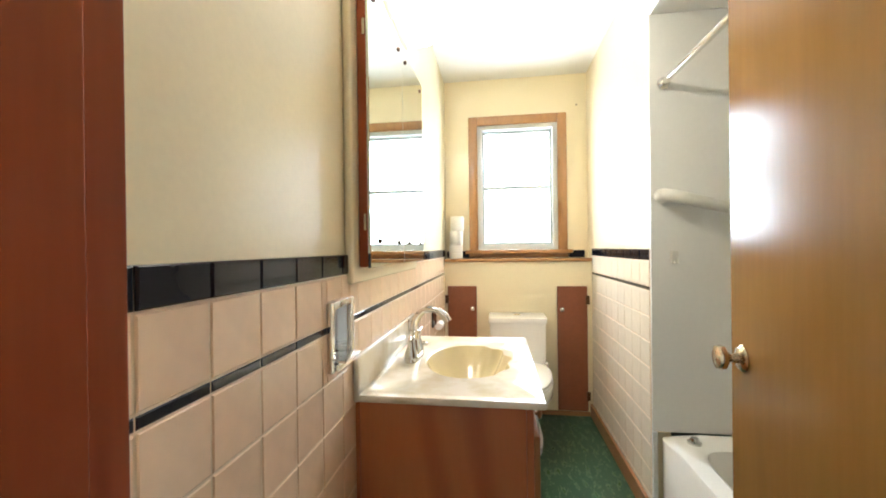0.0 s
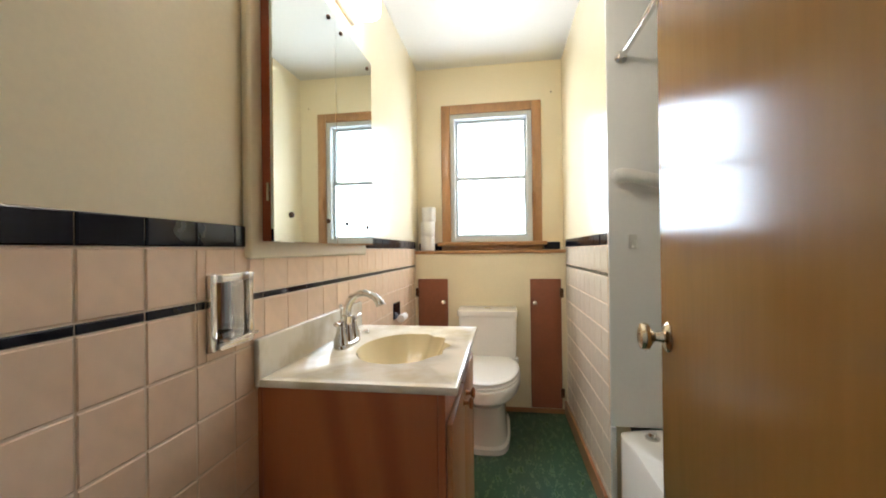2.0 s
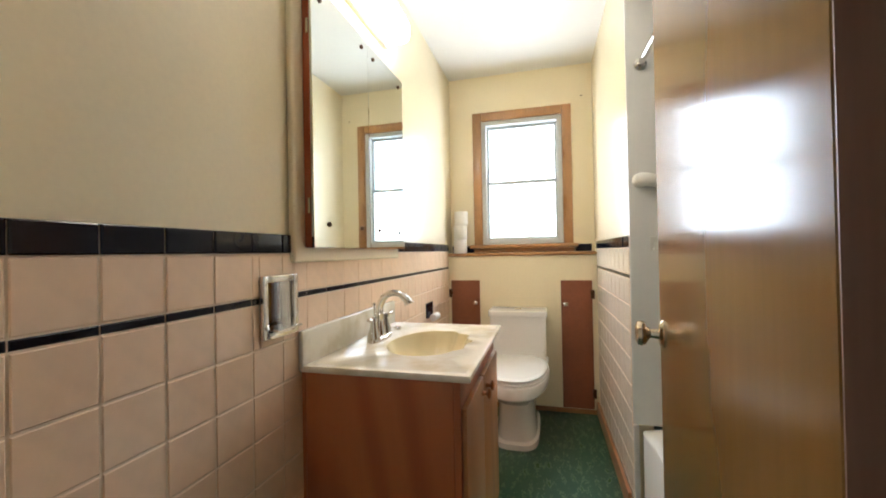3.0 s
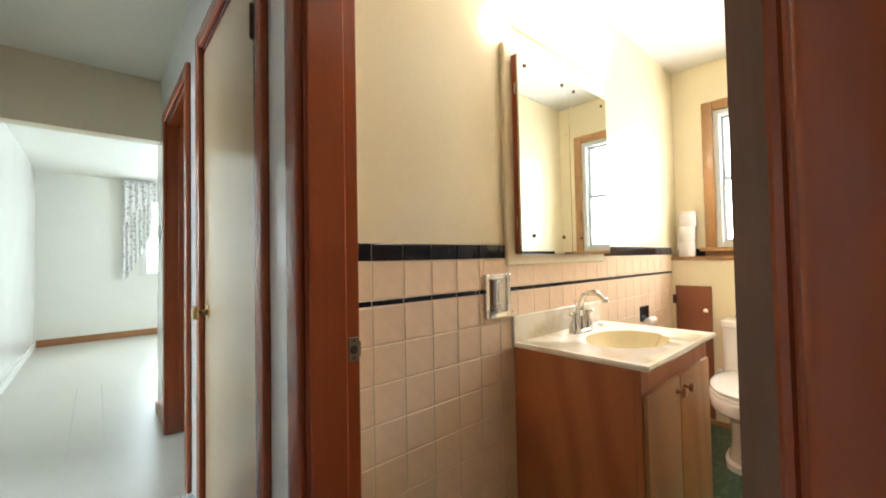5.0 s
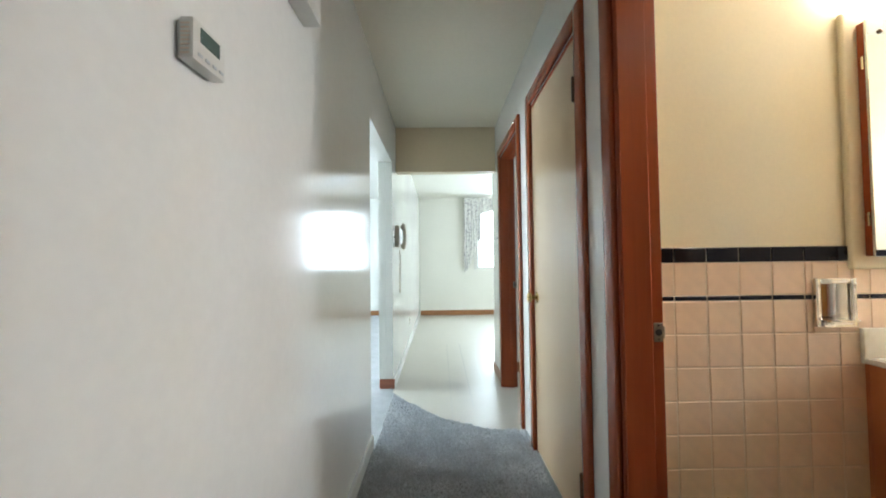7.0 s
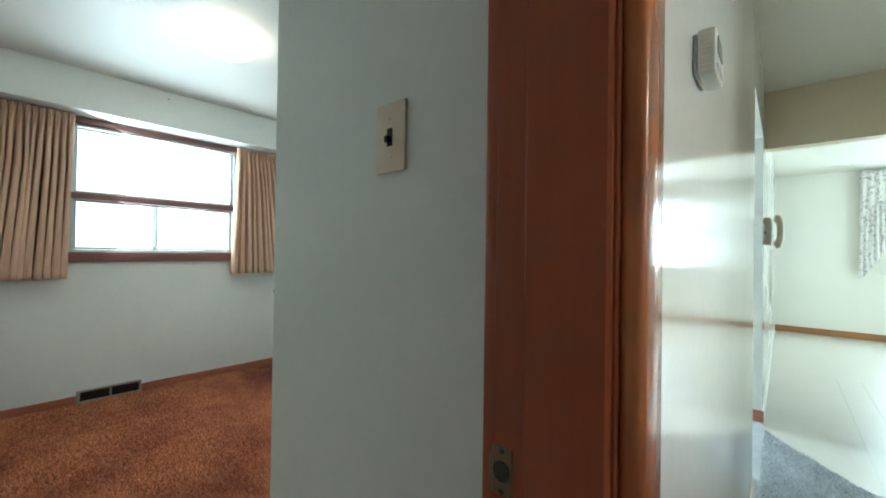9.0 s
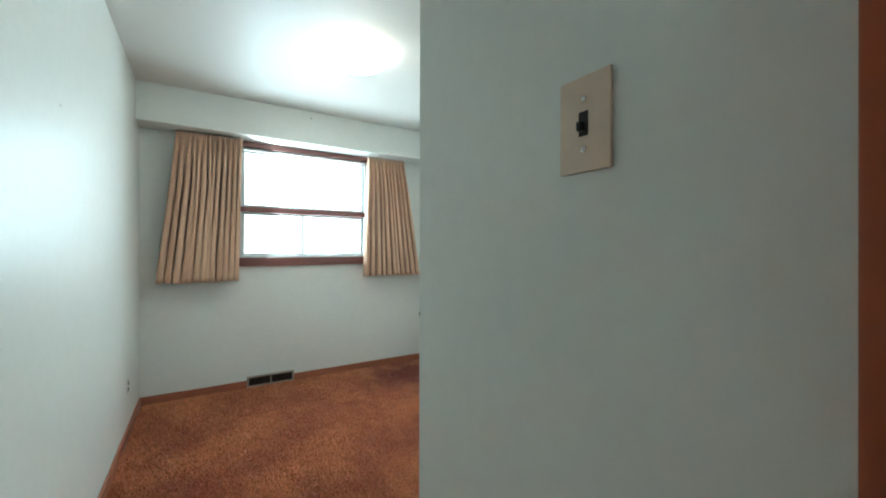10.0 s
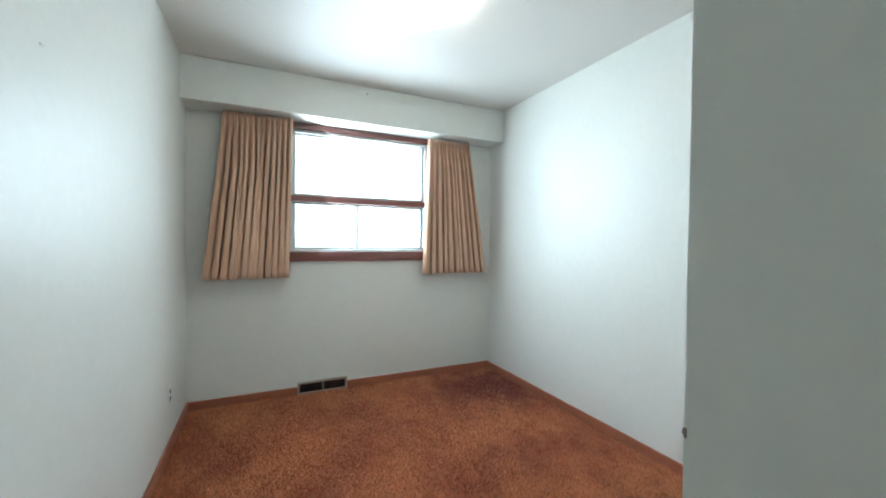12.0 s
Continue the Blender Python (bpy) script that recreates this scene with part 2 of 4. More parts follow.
PAPER = mat("white_tissue_paper", (0.82, 0.79, 0.73), 0.9, vary=0.04, scale=20, grain=200, bump=0.2)
IVORY = mat("ivory_plastic", (0.73, 0.585, 0.45), 0.35, vary=0.05, scale=10)
PLASTIC = mat("white_plastic", (0.70, 0.69, 0.63), 0.35, vary=0.05, scale=10)
PHONE = mat("beige_phone_plastic", (0.56, 0.49, 0.37), 0.35, vary=0.06, scale=10)
SCREEN = mat("grey_lcd", (0.10, 0.14, 0.12), 0.2, vary=0.05)
VINYL = mat("pale_beige_vinyl", (0.56, 0.53, 0.46), 0.36, vary=0.03, scale=2.5, grain=12, rough_vary=0.04)
GREYCARPET = mat("grey_carpet", (0.46, 0.48, 0.50), 0.95, vary=0.16, scale=7, grain=190, bump=1.0, sheen=0.2)
SHAG = mat("rust_shag_carpet", (0.58, 0.22, 0.09), 0.95, vary=0.0, scale=2.2, grain=140, tint=(0.28, 0.075, 0.035), ramp=(0.38, 0.58), bump=1.0, sheen=0.15)
# Vertical stripes: faded cloth, with shade of the folds put into the tint.
CURTAIN = mat("tan_curtain_cloth", (0.64, 0.42, 0.285), 0.85, vary=0.0, scale=14, grain=120, bump=0.12, tint=(0.47, 0.285, 0.185), ramp=(0.36, 0.60), stretch=(1, 1, 0.05), sheen=0.15)
MAROON = mat("maroon_painted_wood", (0.22, 0.085, 0.07), 0.4, vary=0.12, scale=5, bump=0.05, stretch=(0.6, 5, 5))
FLORAL = mat("floral_curtain_cloth", (0.80, 0.78, 0.74), 0.85, vary=0.0, scale=24, grain=60, tint=(0.45, 0.41, 0.43), ramp=(0.42, 0.47))
LAMP = glow("lit_opal_glass_vanity", (1.0, 0.84, 0.65), 52)
DOME = glow("lit_opal_glass_dome", (1.0, 0.90, 0.78), 20)
HAZE = glow("bright_overcast_distance", (0.95, 1.0, 1.0), 2.5)

# ---- structure ----
H = 2.42


def wall_along_x(name, x0, x1, y0, y1, material, label, openings=(), z1=H):
    """openings: rows of x from, x to, z from, z to, in order."""
    bm, at = bmesh.new(), x0
    for a, b, lo, hi in openings:
        if hi == 2.04:
            a, b = a - 0.018, b + 0.018
        box(bm, at, y0, 0, a, y1, z1)
        if lo > 0:
            box(bm, a, y0, 0, b, y1, lo)
        if hi < z1:
            box(bm, a, y0, hi, b, y1, z1)
        at = b
    box(bm, at, y0, 0, x1, y1, z1)
    return structure(name, bm, material, label, "wall")


def wall_along_y(name, y0, y1, x0, x1, material, label, openings=(), z1=H):
    bm, at = bmesh.new(), y0
    for a, b, lo, hi in openings:
        box(bm, x0, at, 0, x1, a, z1)
        if lo > 0:
            box(bm, x0, a, 0, x1, b, lo)
        if hi < z1:
            box(bm, x0, a, hi, x1, b, z1)
        at = b
    box(bm, x0, at, 0, x1, y1, z1)
    return structure(name, bm, material, label, "wall")


BATH_DOOR = (-0.20, 0.605, 0, 2.04)
CLOSET_DOOR = (-1.28, -0.51, 0, 2.04)
SIDE_DOOR = (-2.44, -1.66, 0, 2.04)
BED_DOOR = (0.735, 1.435, 0, 2.04)
LIVING = (-2.42, -1.34, 0, 2.0)
# bathroom
west = wall_along_y("wall_bath_west", 0.04, 2.84, -0.40, -0.307, CREAM, "cream painted bathroom wall with peach tile below", [(0.618, 0.727, 0.90, 1.031)])
wall_along_x("wall_bath_north", -0.307, 1.60, 2.69, 2.84, CREAM, "cream painted bathroom wall with a window", [(-0.065, 0.522, 1.15, 2.08)])
wall_along_x("wall_bath_south", -0.40, 1.48, -0.025, 0.04, CREAM, "cream painted wall around the bathroom door", [BATH_DOOR])
east = wall_along_y("wall_bath_partition", 1.53, 2.69, 0.727, 0.80, CREAM, "cream painted partition with ivory tile below")
wall_along_y("wall_bath_east", -0.025, 2.69, 1.48, 1.60, CREAM, "cream painted wall behind the bathtub")
ledge = structure("wall_bath_ledge", boxes((-0.307, 2.55, 0, 0.727, 2.69, 1.065)), CREAM, "low cream painted wall behind the toilet", "wall")
part("ledge_cap", boxes((-0.300, 2.532, 1.066, 0.720, 2.686, 1.088), bevel=0.004), OAK, ledge, "golden brown wooden cap")
structure("floor_bath", boxes((-0.40, -0.08, -0.06, 1.60, 2.84, 0.0)), GREEN, "dark green streaked vinyl floor", "floor")
structure("ceiling_bath", boxes((-0.40, -0.02, H, 1.60, 2.84, H + 0.1)), CEIL, "white painted bathroom ceiling", "ceiling")
# hall
wall_along_x("wall_hall_north", -3.0, 1.60, -0.09, -0.026, HALL, "glossy white painted hall wall with doors", [SIDE_DOOR, CLOSET_DOOR, BATH_DOOR])
wall_along_x("wall_hall_south", -7.0, 1.60, -1.12, -1.06, HALL, "glossy white painted hall wall", [LIVING, BED_DOOR])
wall_along_y("wall_hall_east", -1.112, -0.026, 1.602, 1.70, HALL, "white painted end wall of the hall")
structure("beam_hall", boxes((-2.87, -1.059, 1.985, -2.75, -0.091, H - 0.002)), HEADER, "cream painted header across the hall", "beam")
floor_dining = structure("floor_dining", boxes((-7.10, -1.12, -0.06, -1.0, 2.7, 0.0)), VINYL, "pale beige vinyl floor", "floor")
structure("ceiling_hall", boxes((-2.81, -1.12, H, 1.70, -0.021, H + 0.1)), HALLCEIL, "cream painted hall ceiling", "ceiling")
structure("ceiling_dining", boxes((-7.10, -1.12, H, -2.8105, -0.021, H + 0.1), (-7.10, -0.0205, H, -1.45, 2.7, H + 0.1)), DINING, "white painted dining room ceiling", "ceiling")
# dining room
wall_along_y("wall_dining_west", -1.06, 2.7, -7.12, -7.0, DINING, "white painted dining room wall with a window", [(0.12, 1.32, 0.94, 2.28)])
# Both openings are unseen, cut for the added window lights.
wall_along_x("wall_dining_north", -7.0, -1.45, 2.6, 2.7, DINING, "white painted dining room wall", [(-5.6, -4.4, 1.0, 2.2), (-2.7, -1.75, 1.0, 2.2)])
wall_along_y("wall_dining_east", -0.026, 2.6, -3.0, -2.91, DINING, "white painted wall beside the dining room")
wall_along_y("wall_side_room_east", -0.026, 2.6, -1.55, -1.45, HALL, "white painted wall of the side room")
structure("wall_closet_back", boxes((-1.45, 0.62, 0, -0.401, 0.70, H)), HALL, "white painted back of the hall closet", "wall")
# living room
wall_along_y("wall_living_west", -5.1, -1.121, -7.12, -7.0, HALL, "white painted living room wall")
wall_along_x("wall_living_south", -7.0, -1.14, -5.1, -5.0, HALL, "white painted living room wall with an assumed window opening", [(-4.3, -2.1, 0.95, 2.25)])
structure("ceiling_living", boxes((-7.10, -5.1, H, -1.14, -1.121, H + 0.1)), CEIL, "white painted living room ceiling", "ceiling")
wall_along_x("wall_living_north", -7.0, -1.14, -1.18, -1.121, HALL, "white painted living room wall with an opening", [LIVING])
# bedroom
wall_along_x("wall_bedroom_south", -1.16, 1.55, -5.03, -4.88, MINT, "pale mint bedroom wall with a wide window", [(-0.385, 0.775, 1.12, 2.125)])
wall_along_y("wall_bedroom_east", -4.88, -1.113, 1.45, 1.55, MINT, "pale mint painted bedroom wall")
wall_along_y("wall_bedroom_west", -4.88, -1.172, -1.13, -1.04, MINT, "pale mint painted bedroom wall")
wall_along_x("wall_bedroom_north", -1.04, 0.586, -1.850, -1.75, MINT, "pale mint bedroom wall beside the entry")
wall_along_y("wall_bedroom_entry", -1.850, -1.182, 0.586, 0.660, MINT, "pale mint entry wall with a light switch")
wall_along_x("wall_bedroom_door", -1.16, 1.45, -1.18, -1.121, MINT, "pale mint wall around the bedroom door", [BED_DOOR])
structure("soffit_bedroom", boxes((-1.039, -4.879, 2.135, 1.449, -4.647, H - 0.002), bevel=0.003), MINT, "boxed pale mint soffit above the curtains", "soffit")
structure("ceiling_bedroom", boxes((-1.16, -5.03, H, 1.55, -1.113, H + 0.1)), CEILM, "white painted bedroom ceiling", "ceiling")
bedroom_floor = structure("floor_bedroom", boxes((-1.16, -5.03, -0.06, 1.55, -1.115, 0.0)), SHAG, "worn rust and tan shag carpet", "carpet")
# ground and distance
structure("ground", boxes((-400, -400, -0.9, 400, 400, -0.7)), VINYL, "pale ground around the house", "ground")


def carpet_edge(n=24):
    pts = []
    for i in range(n + 1):
        s = i / n
        y = -1.06 + 0.97 * s
        x = -2.34 + 0.785 * (1 - (1 - s) ** 2.2) + 0.012 * math.sin(19 * s) + 0.008 * math.sin(47 * s)
        pts.append((x, y))
    return pts


bm = bmesh.new()
edge = carpet_edge()
line = edge + [(1.60, -0.09), (1.60, -1.06)]
lo = [bm.verts.new((x, y, 0.002)) for x, y in line]
hi = [bm.verts.new((x + (0.006 if i < len(edge) else 0), y, 0.014)) for i, (x, y) in enumerate(line)]
bm.faces.new(hi)
for i in range(len(line)):
    j = (i + 1) % len(line)
    bm.faces.new((lo[i], lo[j], hi[j], hi[i]))
hall_carpet = structure("carpet_hall", bm, GREYCARPET, "grey cut pile carpet with a curved edge", "carpet")
structure("carpet_living", boxes((-7.0, -5.0, -0.06, -1.14, -1.06, 0.012)), GREYCARPET, "grey cut pile carpet", "carpet")
structure("floor_hall", boxes((-0.999, -1.12, -0.06, 1.60, -0.081, 0.0)), VINYL, "floor under the hall carpet", "floor")

SEAM = mat("pale_vinyl_weld", (0.74, 0.73, 0.68), 0.2, vary=0.05, scale=20)
for x0, x1, y in ((-4.2, -1.62, -0.563), (-4.2, -2.0, -0.396)):
    part("seam", boxes((x0, y - 0.003, -0.001, x1, y + 0.003, 0.0008)), SEAM, floor_dining)

# ---- trim, doors and windows ----
def casing(name, parent, x0, x1, z1, y_wall, y_out, width, material, low=0.0):
    """Three boards round a door opening on a wall along x, from y_wall out to y_out."""
    a, b = sorted((y_wall, y_out))
    for q in ((x0 - width, a, low, x0, b, z1 + width), (x1, a, low, x1 + width, b, z1 + width), (x0 + 0.0005, a, z1, x1 - 0.0005, b, z1 + width)):
        part(name, boxes(q, bevel=0.009, seg=3), material, parent, smooth=True)


def jamb(parent, x0, x1, y0, y1, z1, stop0, stop1, material=RED, t=0.018):
    """The lining of an opening, with a stop."""
    part("jamb", boxes((x0 - t, y0, 0, x0, y1, z1), bevel=0.002), material, parent)
    part("jamb", boxes((x1, y0, 0, x1 + t, y1, z1), bevel=0.002), material, parent)
    part("head_jamb", boxes((x0, y0, z1 - t, x1, y1, z1), bevel=0.002), material, parent)
    if stop1 > stop0:
        part("stop", boxes((x0, stop0, 0, x0 + 0.011, stop1, z1 - t), bevel=0.003), material, parent)
        part("stop", boxes((x1 - 0.011, stop0, 0, x1, stop1, z1 - t), bevel=0.003), material, parent)
        part("stop", boxes((x0 + 0.011, stop0, z1 - t - 0.011, x1 - 0.011, stop1, z1 - t), bevel=0.003), material, parent)


def strike(parent, x, y, z, lip, size=0.058, material=STEEL, half=0.014):
    """A strike plate on the reveal at x that faces +x."""
    bm = boxes((x - 0.001, y - half, z - size / 2, x + 0.0022, y + half, z + size / 2),
               (x - 0.001, min(y, y + lip), z - size / 2 + 0.01, x + 0.0015, max(y, y + lip), z + size / 2 - 0.01), bevel=0.001)
    plate = part("strike_plate", bm, material, parent, "worn metal strike plate")
    # A dark disc on the plate stands for the shaded latch hole.
    bm = bmesh.new()
    lathe(bm, [(0.0105, 0), (0.0105, 0.0012), (0.0, 0.0014)], (x + 0.0022, y, z), "x", 14)
    part("latch_hole_shade", bm, DARK, plate)
    for dz in (-0.021, 0.021):
        bm = bmesh.new()
        lathe(bm, [(0.003, 0), (0.003, 0.0008), (0.0, 0.0012)], (x + 0.0022, y, z + dz), "x", 10)
        part("screw", bm, DARK, plate)


def knob(parent, at, axis, side, material, r=0.029, reach=0.058):
    """A door knob with its rose, along an axis, on the side +1 or -1."""
    bm = bmesh.new()
    s = side
    lathe(bm, [(0.031, 0), (0.031, 0.003 * s), (0.026, 0.008 * s), (0.012, 0.011 * s), (0.010, 0.026 * s), (0.015, 0.031 * s), (r * 0.92, 0.038 * s),
               (r, 0.046 * s), (r * 0.9, reach * 0.93 * s), (r * 0.5, reach * s), (0, reach * s)], at, axis, 24)
    return part("door_knob", bm, material, parent, "", smooth=True)


# bathroom door frame and its open door
frame1 = thing("doorframe_1", (0.195, -0.09, 0), "red-brown varnished bathroom door frame", "door frame", kind="structure")
jamb(frame1, -0.2, 0.605, -0.091, 0.041, 2.04, -0.0875, 0.003)
casing("casing", frame1, -0.205, 0.610, 2.04, -0.0895, -0.109, 0.070, RED)
strike(frame1, -0.2, 0.024, 0.893, 0.02)
door1 = thing("door_1", (0.587, 0.05, 0), "golden birch bathroom door standing open", "door", kind="structure")
part("leaf", boxes((0.552, 0.052, 0.012, 0.587, 0.820, 2.02), bevel=0.002), DOORW, door1)
for z in (0.22, 0.95, 1.80):
    bm = bmesh.new()
    lathe(bm, [(0.006, -0.045), (0.006, 0.045)], (0.591, 0.048, z), "z", 10)
    part("hinge", bm, STEEL, door1, "worn steel hinge", smooth=True)
part("hinge_edge", boxes((0.5525, 0.0502, 0.012, 0.5865, 0.0519, 2.02)), EDGEW, door1, "plain brown edge of the door")
knob(door1, (0.552, 0.758, 0.905), "x", -1, NICKEL)
knob(door1, (0.587, 0.758, 0.905), "x", 1, NICKEL)
part("latch_plate", boxes((0.562, 0.8195, 0.875, 0.577, 0.8215, 0.935)), STEEL, door1)
door1.location.x -= 0.008
door1.rotation_euler[2] = radians(-7.8)

# closet door, shut
frame2 = thing("doorframe_2", (-0.895, -0.09, 0), "red-brown varnished closet door frame", "door frame", kind="structure")
jamb(frame2, -1.28, -0.51, -0.0905, -0.027, 2.04, -0.05, -0.03)
casing("casing", frame2, -1.283, -0.507, 2.04, -0.0895, -0.112, 0.072, RED)
door2 = thing("door_2", (-0.9, -0.075, 0), "pale birch closet door, closed", "door", kind="structure")
part("leaf", boxes((-1.277, -0.090, 0.022, -0.513, -0.055, 2.018), bevel=0.002), CLOSET, door2)
knob(door2, (-1.215, -0.090, 0.905), "y", -1, BRASS)
for z in (0.25, 1.79):
    bm = bmesh.new()
    lathe(bm, [(0.003, -0.052), (0.0065, -0.047), (0.0065, 0.047), (0.003, 0.052)], (-0.514, -0.1115, z), "z", 12)
    box(bm, -0.536, -0.0935, z - 0.045, -0.513, -0.0905, z + 0.045, 0.001)
    box(bm, -0.5155, -0.1115, z - 0.045, -0.5125, -0.0905, z + 0.045)
    part("hinge", bm, BRONZE, door2, "dark bronze hinge", smooth=True)

# side doorway
frame3 = thing("doorframe_3", (-2.05, -0.09, 0), "red-brown varnished door frame without a door", "door frame", kind="structure")
jamb(frame3, -2.44, -1.66, -0.091, 0.03, 2.04, -0.03, 0.0)
casing("casing", frame3, -2.443, -1.657, 2.04, -0.0895, -0.112, 0.066, RED)
strike(frame3, -2.44, 0.018, 0.90, 0.018)

# bedroom door frame
frame4 = thing("doorframe_4", (1.1, -1.05, 0), "red-brown varnished bedroom door frame", "door frame", kind="structure")
jamb(frame4, 0.735, 1.435, -1.182, -1.058, 2.04, -1.143, -1.0615)
casing("casing", frame4, 0.730, 1.440, 2.04, -1.0605, -1.038, 0.068, CASE4)
part("casing", boxes((0.6605, -1.200, 0, 0.7305, -1.1815, 2.1), bevel=0.004, seg=2), RED, frame4, smooth=True)
strike(frame4, 0.735, -1.170, 0.942, -0.016, 0.05, AGED, 0.012)

# baseboards
def board(name, *rows, material=BASE, label=""):
    return structure(name, boxes(*rows, bevel=0.004, seg=2), material, label, "baseboard")


board("baseboard_bedroom_south", (-1.039, -4.8795, 0, 0.323, -4.865, 0.064), (0.711, -4.8795, 0, 1.4495, -4.865, 0.064), label="red-brown stained bedroom baseboard")
board("baseboard_bedroom_east", (1.435, -4.864, 0, 1.4495, -1.175, 0.064), label="red-brown stained bedroom baseboard")
board("baseboard_bedroom_west", (-1.0395, -4.864, 0, -1.026, -1.852, 0.064), label="red-brown stained bedroom baseboard")
board("baseboard_bedroom_entry", (0.6605, -1.852, 0, 0.674, -1.202, 0.064), label="red-brown stained bedroom baseboard")
board("baseboard_dining_west", (-6.9995, -1.045, 0, -6.984, 2.599, 0.10), material=OAKB, label="golden brown dining room baseboard")
board("baseboard_dining_south", (-6.98, -1.0595, 0, -2.425, -1.046, 0.085), material=TRIMW, label="white painted dining room baseboard")
board("baseboard_opening", (-2.4195, -1.178, 0.0135, -2.406, -1.046, 0.095), label="red-brown baseboard at the wide opening")
board("baseboard_hall_south", (-1.339, -1.0595, 0.0145, 0.661, -1.046, 0.095), material=TRIMW, label="white painted hall baseboard")
board("baseboard_hall_north", (-2.999, -0.104, 0.0, -2.512, -0.0905, 0.085), material=OAKB, label="short brown hall baseboard")
board("baseboard_living_west", (-6.9995, -4.99, 0.013, -6.984, -1.182, 0.11), material=OAKB, label="golden brown living room baseboard")
board("baseboard_side_room", (-2.905, 2.585, 0, -1.555, 2.599, 0.1), (-2.9095, -0.02, 0, -2.895, 2.58, 0.1), material=OAKB, label="brown side room baseboard")
board("baseboard_bath_east", (0.700, 1.545, 0, 0.7155, 2.549, 0.085), material=OAKB, label="golden brown bathroom baseboard")
board("baseboard_bath_north", (-0.298, 2.536, 0, 0.699, 2.5495, 0.03), material=OAKB, label="thin brown strip at the bathroom floor")


def window(name, label, axis, span, z0, z1, face, depth, frame_mat, sash_mat, rows, casing_mat, cw, e=0.028, s=0.018):
    """axis: which way the wall runs. face: the room side; depth: the way out. rows: panes as u0, u1, z0, z1."""
    u0, u1 = span
    d = 1 if depth > 0 else -1

    def q(a, f0, lo, b, f1, hi):
        f0, f1 = sorted((face + d * f0, face + d * f1))
        return (a, f0, lo, b, f1, hi) if axis == "x" else (f0, a, lo, f1, b, hi)

    w = thing(name, (((u0 + u1) / 2, face, z0) if axis == "x" else (face, (u0 + u1) / 2, z0)), label, "window", kind="structure")
    if cw:
        part("casing", boxes(q(u0 - cw, -0.018, z0 - 0.01, u0 + 0.004, -0.0005, z1 + cw), bevel=0.006, seg=2), casing_mat, w, smooth=True)
        part("casing", boxes(q(u1 - 0.004, -0.018, z0 - 0.01, u1 + cw, -0.0005, z1 + cw), bevel=0.006, seg=2), casing_mat, w, smooth=True)
        part("casing", boxes(q(u0 + 0.0045, -0.018, z1 - 0.004, u1 - 0.0045, -0.0005, z1 + cw), bevel=0.006, seg=2), casing_mat, w, smooth=True)
    for r in ((u0 + 0.001, 0.0, z0, u0 + e, abs(depth), z1), (u1 - e, 0.0, z0, u1 - 0.001, abs(depth), z1),
              (u0 + e, 0.0, z1 - e, u1 - e, abs(depth), z1 - 0.001), (u0 + e, 0.0, z0 + 0.001, u1 - e, abs(depth), z0 + e)):
        part("window_frame", boxes(q(*r), bevel=0.002), frame_mat, w)
    for k, (a, b, lo, hi) in enumerate(rows):
        f = 0.035 + 0.02 * (k % 2)
        sash = part("sash", boxes(q(a, f, lo, a + s, f + 0.02, hi), q(b - s, f, lo, b, f + 0.02, hi), q(a + s, f, hi - s, b - s, f + 0.02, hi),
                                  q(a + s, f, lo, b - s, f + 0.02, lo + s), bevel=0.002), sash_mat, w)
        pane = part("pane", boxes(q(a + s, f + 0.008, lo + s, b - s, f + 0.011, hi - s)), GLASS, sash, "clear window glass")
        pane.visible_shadow = False
    return w, q


# bathroom window
w1, q = window("window_1", "double-hung bathroom window in a golden wood casing", "x", (-0.065, 0.522), 1.15, 2.08, 2.69, 0.12, FRAMEP, SASH,
               [(-0.035, 0.492, 1.18, 1.626), (-0.035, 0.492, 1.601, 2.05)], OAK, 0.062, 0.036, 0.025)
part("window_sill", boxes(q(-0.155, -0.06, 1.122, 0.612, 0.03, 1.149), bevel=0.006, seg=2), OAK, w1, smooth=True)
part("apron", boxes(q(-0.13, -0.016, 1.092, 0.587, -0.0005, 1.121), bevel=0.003), OAK, w1)
# bedroom window
w2, q = window("window_2", "wide bedroom window in maroon painted wood", "x", (-0.385, 0.775), 1.12, 2.125, -4.88, -0.15, SASH, SASH,
               [(-0.355, 0.745, 1.575, 2.095), (-0.355, 0.254, 1.15, 1.525), (0.222, 0.745, 1.15, 1.525)], MAROON, 0.0)
for z in (2.046, 2.068):
    part("track", boxes(q(-0.384, 0.004, z, 0.774, 0.030, z + 0.012), bevel=0.002), FRAMEP, w2, "pale sash track")
part("rail", boxes(q(-0.384, -0.004, 1.527, 0.774, 0.09, 1.572), bevel=0.004), MAROON, w2, "faded maroon rail")
part("window_head", boxes(q(-0.445, -0.022, 2.085, 0.835, -0.0005, 2.134), bevel=0.004), MAROON, w2)
part("casing", boxes(q(-0.445, -0.018, 1.06, -0.386, -0.0005, 2.084), bevel=0.004), MAROON, w2)
part("casing", boxes(q(0.776, -0.018, 1.06, 0.835, -0.0005, 2.084), bevel=0.004), MAROON, w2)
part("window_sill", boxes(q(-0.384, -0.03, 1.055, 0.774, -0.0005, 1.130), bevel=0.006, seg=2), MAROON, w2, smooth=True)
# dining room window
w3, q = window("window_3", "white double-hung dining room window", "y", (0.12, 1.32), 0.94, 2.28, -7.0, -0.12, TRIMW, SASH,
               [(0.15, 1.29, 0.97, 1.565), (0.15, 1.29, 1.545, 2.25)], TRIMW, 0.05)
